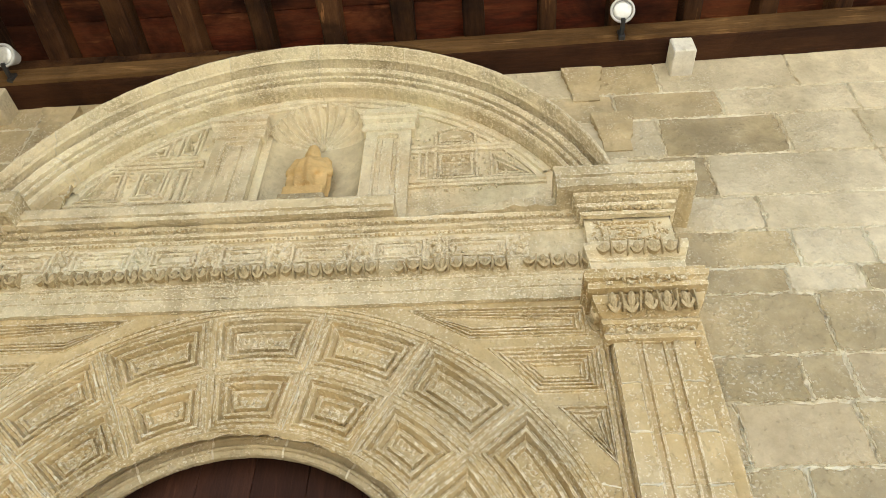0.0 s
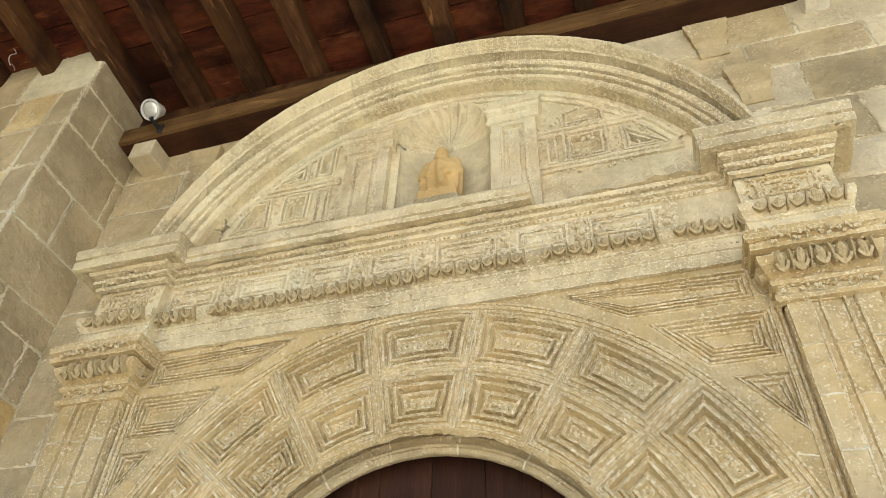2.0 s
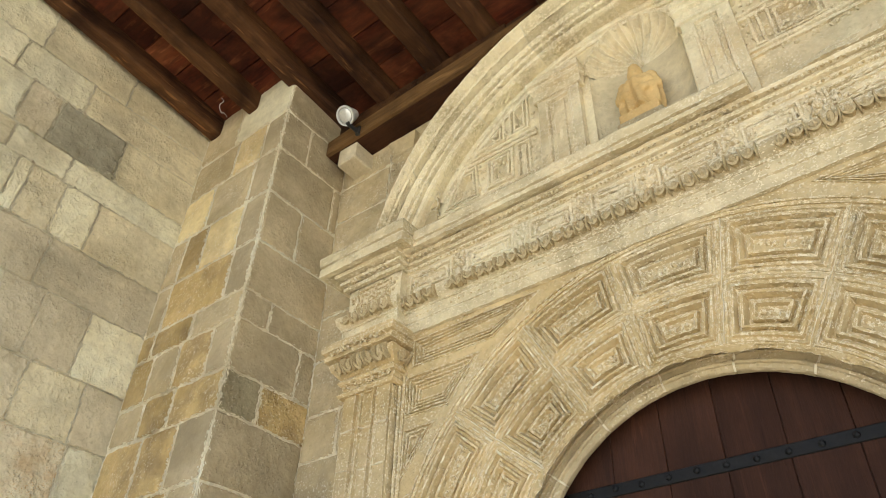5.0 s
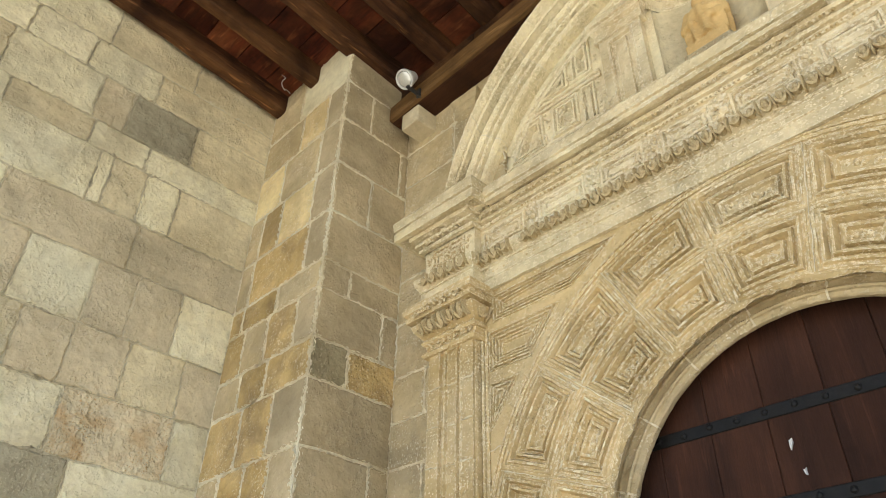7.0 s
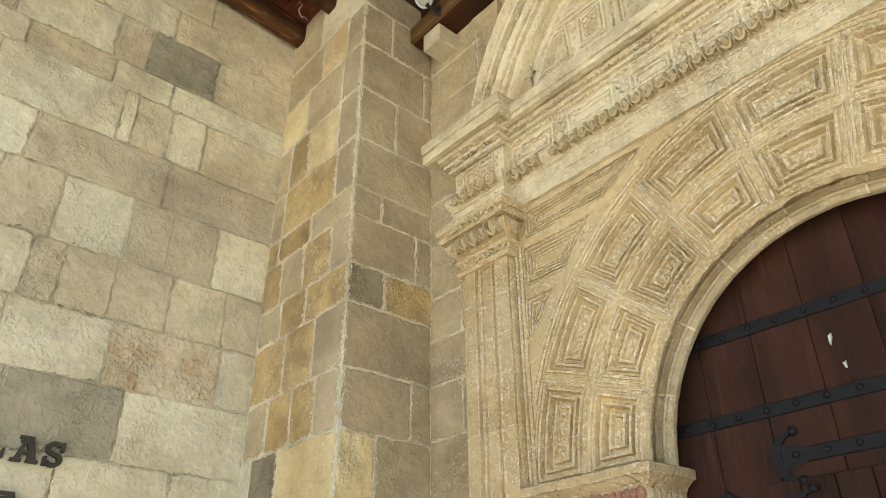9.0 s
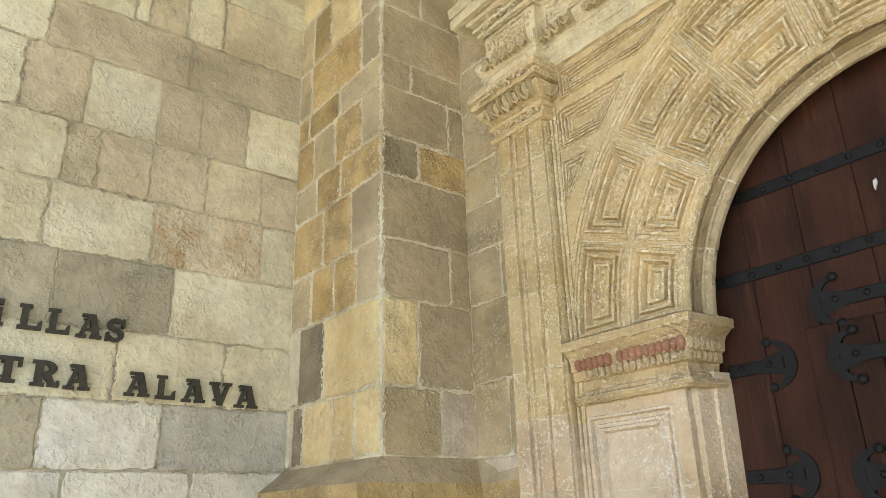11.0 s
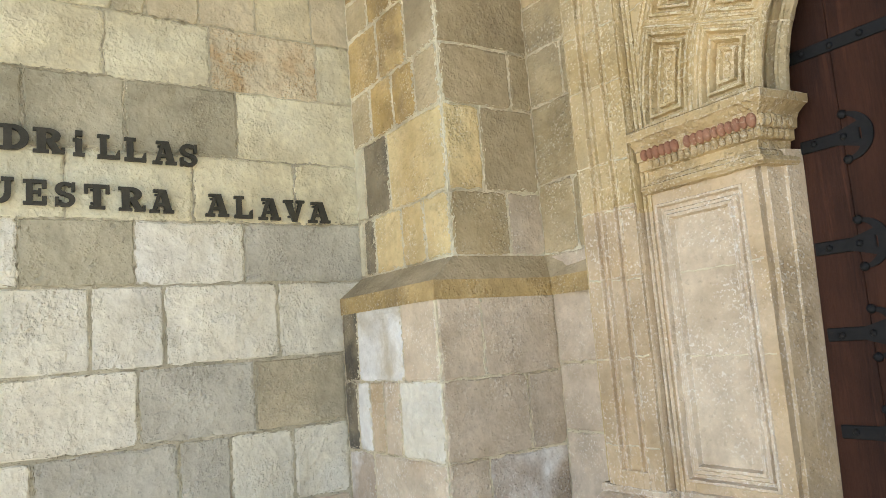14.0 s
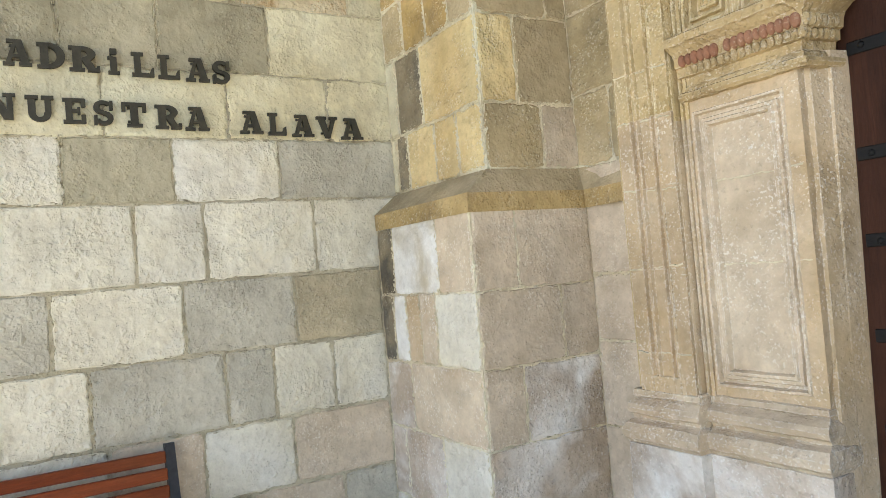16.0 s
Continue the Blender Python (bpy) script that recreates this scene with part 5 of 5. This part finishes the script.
# little pilasters beside the niche
for a, b in ((-1.49, -1.235), (-0.645, -0.40)):
    bm = bmesh.new()
    pan = [(a + 0.05, 4.5), (b - 0.05, 4.5), (b - 0.05, 5.12), (a + 0.05, 5.12)]
    plate(bm, [(a, 4.40), (b, 4.40), (b, 5.18), (a, 5.18)], [pan], T - 0.05)
    nested(bm, pan, [(0, 0), (0.005, 0.006), (0.014, 0.006), (0.02, -0.015), (0.04, -0.015), (0.045, 0.0)], T - 0.05)
    for x in (a, b):
        bm.faces.new([bm.verts.new(p) for p in ((x, T - 0.05, 4.40), (x, T, 4.40), (x, T, 5.18), (x, T - 0.05, 5.18))])
    part("niche_pilaster", bm, LIMED, portal)
    bm = bmesh.new()
    run_profile(bm, straight(a, b, T, True, 0.35), [(0.0, 5.14), (0.05, 5.14), (0.062, 5.145), (0.065, 5.16), (0.055, 5.17), (0.06, 5.20), (0.085, 5.215), (0.09, 5.235), (0.105, 5.24), (0.11, 5.27), (0.0, 5.275)])
    part("niche_capital", bm, LIMED, portal)

# carved fragments set in the wall beside the arch
for x, z, half in ((0.575, 5.335, 0.058), (0.685, 4.89, 0.055), (-2.49, 5.215, 0.055)):
    bm = bmesh.new()
    run_profile(bm, straight(x - half, x + half, W), [(0.0, z), (0.016, z), (0.018, z + 0.09), (0.034, z + 0.125), (0.036, z + 0.15), (0.024, z + 0.155), (0.042, z + 0.19), (0.048, z + 0.212), (0.038, z + 0.218), (0.056, z + 0.245), (0.058, z + 0.275), (0.0, z + 0.278)])
    part("finial", bm, LICHEN, portal, "small weathered stone fragment of a capital")

# ---- things of the portal ----
# statue in the niche, one plain mesh
bm = bmesh.new()
SX, SY, SZ = -0.94, 2.475, 4.70


def limb(p, q, r0, r1, flat=0.8):
    n = 7
    for i in range(n + 1):
        c = Vector(p).lerp(Vector(q), i / n)
        r = r0 + (r1 - r0) * i / n
        bmesh.ops.create_icosphere(bm, subdivisions=2, radius=1.0, matrix=Matrix.LocRotScale((SX + c.x, SY + c.y, SZ + c.z), None, (r, r * flat, r * 1.1)))


rows = []
for i in range(15):   # robe that widens downwards, cut with folds
    t = i / 14
    z = 0.015 + 0.29 * t
    wx = 0.098 + 0.012 * math.sin(math.pi * min(1.0, t * 1.3)) - 0.035 * max(0.0, t - 0.8) / 0.2
    wy = 0.085 - 0.025 * t - 0.02 * max(0.0, t - 0.8) / 0.2
    ring = []
    for k in range(48):
        th = 2 * math.pi * k / 48
        fold = 1 + (0.19 * (1 - 0.45 * t)) * math.sin(9 * th + 2.5 * t + 1.1 * math.sin(3 * th))
        hem = 0.05 * (1 - t) * max(0.0, -math.sin(th)) * max(0.0, 1 - abs(math.cos(th)) * 2)
        ring.append(bm.verts.new((SX + wx * fold * math.cos(th), SY + wy * fold * math.sin(th), SZ + z + hem)))
    rows.append(ring)
for p, q in zip(rows, rows[1:]):
    for k in range(48):
        bm.faces.new((p[k], p[(k + 1) % 48], q[(k + 1) % 48], q[k]))
bm.faces.new(rows[0][::-1]), bm.faces.new(rows[-1])
for d in (-1, 1):   # arms hanging at the sides
    limb((d * 0.072, 0, 0.285), (d * 0.098, -0.016, 0.19), 0.036, 0.032)
    limb((d * 0.098, -0.016, 0.19), (d * 0.045, -0.075, 0.15), 0.030, 0.022)
limb((0, 0, 0.29), (0.0, 0, 0.34), 0.042, 0.036)
limb((0.0, -0.01, 0.335), (0.0, -0.014, 0.375), 0.044, 0.034, 0.95)
for v in bm.verts:
    v.co += v.normal * 0.004 * noise.noise(v.co * 60)
box(bm, SX - 0.105, SX + 0.105, SY - 0.075, SY + 0.05, 4.662, SZ + 0.03, 0.006)
statue = part("statue", bm, STATUE, None, smooth=True)
rm = statue.modifiers.new("merge", "REMESH")
rm.mode, rm.voxel_size, rm.use_smooth_shade = "VOXEL", 0.006, True
tagged(statue, "worn ochre stone statue seated in the niche", "statue")
bm = bmesh.new()
box(bm, SX - 0.12, SX + 0.12, SY - 0.085, SY + 0.09, 4.40, 4.663, 0.008)
part("niche_seat", bm, LICHEN, portal, "grey stone block in the niche")

# stone corbels that carry the beam
for x, wx, z0, z1, tone in ((1.136, 0.124, 5.540, 5.676, CHALK), (-2.875, 0.165, 5.40, 5.542, GREIGE)):
    corbel = empty("stone_corbel", (x, W, z0))
    bm = bmesh.new()
    box(bm, x - wx / 2, x + wx / 2, 2.246, W + 0.05, z0, z1, 0.007)
    for v in bm.verts:   # roughly squared
        v.co += Vector((noise.noise(v.co * 20), 0, noise.noise(v.co * 23))) * 0.004
    part("body", bm, tone, corbel)
    tagged(corbel, "pale squared stone corbel under the timber beam", "corbel")


def spot(x, y, z):
    """Small spotlight on a bracket on the beam."""
    s = empty("spotlight", (x, 2.26, z))
    bm = bmesh.new()
    box(bm, x - 0.018, x + 0.018, 2.205, 2.235, z - 0.045, z + 0.03, 0.004)
    box(bm, x - 0.012, x + 0.012, y + 0.02, 2.24, z - 0.03, z - 0.01, 0.003)
    part("bracket", bm, LAMPBODY, s)
    aim = look((x, y, z + 0.03), (x - 0.05, y - 1.0, z - 1.1))
    bm = bmesh.new()
    bmesh.ops.create_cone(bm, segments=24, radius1=0.066, radius2=0.036, depth=0.10, cap_ends=True, matrix=aim @ pose(0, 0, 0.05))
    housing = part("housing", bm, LAMPRIM, s, "pale flared lamp housing", smooth=False)
    bm = bmesh.new()
    bmesh.ops.create_uvsphere(bm, u_segments=20, v_segments=8, radius=0.055, matrix=aim @ pose(0, 0, -0.002) @ Matrix.Diagonal((1, 1, 0.25, 1)))
    part("reflector", bm, LAMPGLASS, housing, "silvered reflector lamp", smooth=True)
    bm = bmesh.new()
    for i in range(24):
        a0, a1 = 2 * math.pi * i / 24, 2 * math.pi * (i + 1) / 24
        q = [[bm.verts.new(aim @ Vector((r * math.cos(a), r * math.sin(a), h))) for r, h in ((0.056, -0.004), (0.058, -0.012), (0.068, -0.012), (0.070, 0.0))] for a in (a0, a1)]
        for k in range(3):
            bm.faces.new((q[0][k], q[0][k + 1], q[1][k + 1], q[1][k]))
    part("ring", bm, LAMPRIM, housing)
    tagged(s, "small round spotlight bracketed to the timber beam", "spotlight", "porch spotlights")


spot(0.80, 2.09, 5.70)
spot(-2.76, 2.09, 5.60)

# ---- door ----
DY = 2.55
door = empty("door_1", (CX, DY, 0))
tagged(door, "dark red-brown plank door with wrought iron straps", "door", kind="structure")
n = 8
for i in range(n):
    x0 = CX - 0.86 + 1.72 * i / n
    bm = bmesh.new()
    box(bm, x0 + 0.0008, x0 + 1.72 / n - 0.0008, DY, DY + 0.05, 0.01, 3.4, 0.003)
    part("plank", bm, DOORWOOD, door)
bm = bmesh.new()
box(bm, CX - 0.9, CX + 0.9, DY + 0.05, DY + 0.08, 0.0, 3.4)
part("backing", bm, DOORWOOD, door)
WX, WZ = -1.43, 2.40
for i in range(9):   # wicket door set a little proud
    x0 = WX + 0.115 * i
    bm = bmesh.new()
    box(bm, x0 + 0.0015, x0 + 0.1135, DY - 0.014, DY - 0.001, 0.08, WZ, 0.003)
    part("wicket_plank", bm, DOORWOOD, door)


def strap(x0, x1, z, scrolls):
    """Iron strap with nails; scrolls: the ends that curl."""
    face = DY - 0.022 if x0 > WX and z < WZ else DY - 0.007
    bm = bmesh.new()
    box(bm, x0, x1, face, face + 0.012, z - 0.024, z + 0.024, 0.003)
    for end, way in scrolls:
        ring = []
        cx, R = end - way * 0.045, 0.088
        for k in range(19):
            a = radians(-92 + 184 * k / 18)
            w = 0.015 + 0.024 * max(0.0, math.cos(a)) ** 1.3
            px, pz = cx + way * R * math.cos(a), z + R * math.sin(a)
            qx, qz = cx + way * (R - w) * math.cos(a), z + (R - w) * math.sin(a)
            ring.append([bm.verts.new(c) for c in ((px, face - 0.001, pz), (qx, face - 0.001, qz), (qx, face + 0.011, qz), (px, face + 0.011, pz))])
        for p, q in zip(ring, ring[1:]):
            for j in range(4):
                bm.faces.new((p[j], p[(j + 1) % 4], q[(j + 1) % 4], q[j]))
        for up in (-1, 1):
            bmesh.ops.create_icosphere(bm, subdivisions=2, radius=0.017, matrix=Matrix.LocRotScale((cx - way * 0.008, face - 0.002, z + up * 0.082), None, (1, 0.7, 1)))
            bm.faces.new([bm.verts.new(c) for c in ((cx - way * 0.05, face - 0.0005, z + up * 0.020), (cx + way * 0.06, face - 0.0005, z + up * 0.020), (cx + way * 0.06, face - 0.0005, z + up * 0.052))])
    ob = part("iron_strap", bm, IRON, door)
    n = max(2, round((x1 - x0) / 0.11))
    for i in range(n):
        bm = bmesh.new()
        x = x0 + (x1 - x0) * (i + 0.5) / n
        bmesh.ops.create_icosphere(bm, subdivisions=1, radius=0.014, matrix=Matrix.LocRotScale((x, face - 0.001, z + rng.uniform(-0.004, 0.004)), None, (1, 0.7, 1)))
        part("nail", bm, IRON, ob)


strap(CX - 0.80, CX + 0.80, 2.96, ())
strap(CX - 0.80, CX + 0.80, 2.645, ())
for z in (2.30, 1.92, 1.61, 1.27, 0.93, 0.58):
    strap(CX - 0.80, -1.53, z, ((-1.525, 1),))
    strap(WX + 0.10, WX + 0.75, z - 0.02, ((WX + 0.105, -1),))
strap(WX + 0.07, WX + 0.80, 2.475, ((WX + 0.075, -1),))

for x, z, s in ((-1.10, 2.835, 0.021), (-1.075, 2.735, 0.014)):   # torn scraps on the planks
    bm = bmesh.new()
    ring = [bm.verts.new((x + s * rng.uniform(0.15, 0.62) * math.cos(k), DY - 0.004 - rng.uniform(0, 0.006), z + 1.2 * s * rng.uniform(0.3, 1.15) * math.sin(k))) for k in (0, 0.9, 1.8, 2.7, 3.6, 4.5, 5.4)]
    back = [bm.verts.new((v.co.x, DY + 0.001, v.co.z)) for v in ring]
    bm.faces.new(ring)
    for k in range(7):
        bm.faces.new((ring[k], ring[(k + 1) % 7], back[(k + 1) % 7], back[k]))
    tagged(part("paper_scrap", bm, LAMPRIM), "torn white paper scrap stuck on the dark door", "paper scrap")

# ---- lettering on the side wall ----
def bow(cx, cz, rx, rz, ix, iz, a0, a1, n=10):
    """Curved stroke between two ellipses, as short quads."""
    out = []
    for k in range(n):
        p, q = radians(a0 + (a1 - a0) * k / n), radians(a0 + (a1 - a0) * (k + 1) / n)
        out.append([(cx + rx * math.cos(p), cz + rz * math.sin(p)), (cx + rx * math.cos(q), cz + rz * math.sin(q)), (cx + ix * math.cos(q), cz + iz * math.sin(q)), (cx + ix * math.cos(p), cz + iz * math.sin(p))])
    return out


def slab(x0, x1, z0, z1):
    return [[(x0, z0), (x1, z0), (x1, z1), (x0, z1)]]


STEM = slab(0.12, 0.41, 0.08, 0.92)
SHAPES = {
    "A": [[(0.10, 0.1), (0.27, 0.1), (0.55, 1), (0.41, 1)], [(0.62, 0.1), (0.92, 0.1), (0.68, 1), (0.42, 1)]] + slab(0.26, 0.74, 0.30, 0.42) + slab(0, 0.40, 0, 0.13) + slab(0.55, 1, 0, 0.13) + slab(0.16, 0.55, 0.88, 1),
    "D": STEM + slab(0, 0.46, 0, 0.13) + slab(0, 0.46, 0.87, 1) + bow(0.40, 0.5, 0.60, 0.5, 0.30, 0.33, -90, 90, 14),
    "R": STEM + slab(0, 0.50, 0, 0.13) + slab(0, 0.46, 0.87, 1) + bow(0.42, 0.70, 0.46, 0.30, 0.18, 0.14, -90, 90) + [[(0.42, 0.44), (0.68, 0.47), (0.86, 0.12), (0.60, 0.12)]] + slab(0.60, 1, 0, 0.14) + slab(0.90, 1, 0.12, 0.24),
    "i": slab(0.2, 0.78, 0.08, 0.70) + slab(0, 1, 0, 0.13) + slab(0, 0.5, 0.60, 0.72) + slab(0.2, 0.82, 0.82, 1.04),
    "L": STEM + slab(0, 0.54, 0.87, 1) + slab(0, 1, 0, 0.15) + [[(0.78, 0.12), (1, 0.12), (1, 0.40), (0.90, 0.36)]],
    "S": bow(0.5, 0.72, 0.47, 0.28, 0.20, 0.13, 30, 275, 12) + bow(0.5, 0.28, 0.47, 0.28, 0.20, 0.13, 210, 455, 12) + slab(0.80, 0.96, 0.62, 0.98) + slab(0.04, 0.20, 0.02, 0.38),
    "N": slab(0.10, 0.30, 0.08, 0.95) + slab(0.70, 0.90, 0.05, 0.92) + [[(0.10, 1), (0.38, 1), (0.90, 0), (0.60, 0)]] + slab(0, 0.42, 0, 0.12) + slab(0.58, 1, 0.88, 1) + slab(0, 0.3, 0.88, 1),
    "U": slab(0.09, 0.36, 0.34, 0.92) + slab(0.68, 0.90, 0.34, 0.92) + bow(0.495, 0.36, 0.405, 0.36, 0.15, 0.20, 180, 360, 12) + slab(0, 0.46, 0.87, 1) + slab(0.56, 1, 0.87, 1),
    "E": STEM + slab(0, 0.95, 0, 0.14) + slab(0, 0.95, 0.86, 1) + slab(0.38, 0.72, 0.44, 0.57) + slab(0.80, 1, 0.02, 0.36) + slab(0.80, 1, 0.66, 0.98) + slab(0.64, 0.76, 0.36, 0.65),
    "T": slab(0.35, 0.66, 0.08, 0.92) + slab(0, 1, 0.86, 1) + slab(0.2, 0.82, 0, 0.13) + slab(0, 0.15, 0.62, 0.9) + slab(0.85, 1, 0.62, 0.9),
    "V": [[(0.08, 0.92), (0.38, 0.92), (0.62, 0), (0.40, 0)], [(0.74, 0.92), (0.92, 0.92), (0.60, 0), (0.46, 0)]] + slab(0, 0.46, 0.87, 1) + slab(0.62, 1, 0.87, 1),
}


def letter(ch, y0, y1, z, h):
    bm = bmesh.new()
    w = y1 - y0
    for k, poly in enumerate(SHAPES[ch]):
        d = 0.00025 * k   # strokes lap one over the other
        lo = [bm.verts.new((LW + 0.022 - d, y0 + p * w, z + q * h)) for p, q in poly]
        hi = [bm.verts.new((LW + 0.040 + d, y0 + p * w, z + q * h)) for p, q in poly]
        n = len(poly)
        bm.faces.new(lo[::-1]), bm.faces.new(hi)
        for i in range(n):
            bm.faces.new((lo[i], lo[(i + 1) % n], hi[(i + 1) % n], hi[i]))
    ob = part("wall_letter", bm, LETTER)
    for fz in (0.25, 0.8):   # pins that hold the letter off the wall
        bm = bmesh.new()
        box(bm, LW - 0.01, LW + 0.020, y0 + w * 0.25, y0 + w * 0.36, z + h * fz - 0.005, z + h * fz + 0.005)
        part("pin", bm, LETTER, ob)
    tagged(ob, f"dark metal slab-serif letter {ch.upper()} pinned to the wall", "letter", "wall lettering")


def line_of(spec, z_at):
    for ch, y0, y1 in spec:
        letter(ch, y0, y1, z_at((y0 + y1) / 2), 0.118)


line_of([("A", -0.065, 0.05), ("D", 0.07, 0.185), ("R", 0.20, 0.33), ("i", 0.365, 0.415), ("L", 0.47, 0.57), ("L", 0.59, 0.69), ("A", 0.72, 0.835), ("S", 0.85, 0.94)], lambda y: 2.711 - 0.035 * y)
line_of([("N", -0.145, -0.025), ("U", 0.01, 0.125), ("E", 0.16, 0.255), ("S", 0.285, 0.375), ("T", 0.41, 0.52), ("R", 0.56, 0.68), ("A", 0.70, 0.815), ("A", 0.97, 1.09), ("L", 1.12, 1.215), ("A", 1.25, 1.37), ("V", 1.39, 1.51), ("A", 1.53, 1.66)], lambda y: 2.462 - 0.036 * y)

# ---- bench ----
bench = empty("bench", (-3.65, -0.4, 0))
BY0, BY1 = -1.35, 0.50
for k in range(5):   # backrest slats, leaning back
    z = 0.905 - 0.075 * k
    x = -3.93 + 0.022 * k
    bm = bmesh.new()
    box(bm, x, x + 0.028, BY0, BY1 - 0.02, z - 0.055, z, 0.005)
    part("back_slat", bm, SLAT, bench)
for k in range(5):
    bm = bmesh.new()
    box(bm, -3.80 + 0.085 * k, -3.73 + 0.085 * k, BY0, BY1 - 0.02, 0.43, 0.458, 0.005)
    part("seat_slat", bm, SLAT, bench)
for y in (BY0 - 0.01, BY1 - 0.02):
    bm = bmesh.new()
    pts = [(-3.965, 0.93), (-3.925, 0.935), (-3.80, 0.47), (-3.38, 0.45), (-3.36, 0.40), (-3.42, 0.39), (-3.36, 0.0), (-3.42, 0.0), (-3.50, 0.38), (-3.78, 0.38), (-3.90, 0.0), (-3.97, 0.0), (-3.86, 0.42)]
    f = bm.faces.new([bm.verts.new((x, y, z)) for x, z in pts])
    got = bmesh.ops.extrude_face_region(bm, geom=[f])
    for v in got["geom"]:
        if isinstance(v, bmesh.types.BMVert):
            v.co.y += 0.045
    part("end_frame", bm, CAST, bench, "dark cast iron end frame")
tagged(bench, "red-brown slatted bench with dark iron ends against the wall", "bench")

# dusty cobweb threads hanging between the rafters
bm = bmesh.new()
prev = None
for k in range(15):
    t = k / 14
    c = Vector((-3.61 - 0.12 * t + 0.02 * math.sin(9 * t), 1.63 + 0.13 * t + 0.015 * math.sin(14 * t), roof_z(1.7) + 0.02 - 0.03 * math.sin(3.1 * t)))
    r = [bm.verts.new(c + Vector(d) * (0.0012 + 0.0025 * math.sin(3.1 * t))) for d in ((1, 0, 0), (0, 1, 0.3), (-0.7, -0.7, 0.2))]
    if prev:
        for j in range(3):
            bm.faces.new((prev[j], prev[(j + 1) % 3], r[(j + 1) % 3], r[j]))
    prev = r
tagged(part("cobweb", bm, WEB), "dusty pale cobweb strand hanging under the ceiling boards", "cobweb")

# crumbs of old limewash left on the carving
faces, weight = [], []
for ob in portal.children_recursive:
    if ob.type != "MESH" or not ob.data.materials or ob.data.materials[0].name not in ("carved_sandstone", "limewashed_carving", "bleached_carved_sandstone") or ob.name[:3] in ("egg", "dar"):
        continue
    heavy = 8.0 if ob.name.startswith(("archivolt", "tymp")) else 4.0 if ob.name.startswith(("frieze", "tymp", "archivolt", "bed", "niche", "shell", "architrave")) else 1.0
    for p in ob.data.polygons:
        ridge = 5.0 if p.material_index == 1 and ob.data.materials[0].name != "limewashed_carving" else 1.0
        if p.center.z > 2.55 and p.normal.y < 0.3:
            faces.append((ob.data, p.index))
            weight.append(p.area * heavy * ridge)
verts, tris = [], []
for me, i in rng.choices(faces, weights=weight, k=80000):
    p = me.polygons[i]
    cs = [me.vertices[k].co for k in p.vertices]
    w = [rng.random() ** 1.5 for _ in cs]
    c = sum((co * k for co, k in zip(cs, w)), Vector()) / sum(w)
    n = p.normal if p.normal.y < 0 or abs(p.normal.y) < 0.2 else -p.normal
    t = Vector((rng.uniform(-1, 1), rng.uniform(-0.2, 0.2), rng.uniform(-0.6, 0.6)))
    t = (t - n * t.dot(n)).normalized()
    q = n.cross(t)
    a, b, h = rng.uniform(0.002, 0.009), rng.uniform(0.0015, 0.0045), rng.uniform(0.0008, 0.003)
    k = len(verts)
    verts += [c + t * a, c + q * b, c - t * a * 0.8, c - q * b * 0.9, c + n * h, c - n * 0.001]
    tris += [(k + u, k + (u + 1) % 4, k + 4) for u in range(4)] + [(k + (u + 1) % 4, k + u, k + 5) for u in range(4)]
me = bpy.data.meshes.new("lime_crumbs")
me.from_pydata([tuple(v) for v in verts], [], tris)
me.materials.append(CRUMB)
crumbs = new("lime_crumbs", me)
crumbs.parent = portal
crumbs.matrix_parent_inverse = PLACED[portal.name].inverted()
tagged(crumbs, "pale crumbs of old limewash on the carving", kind="stuff")
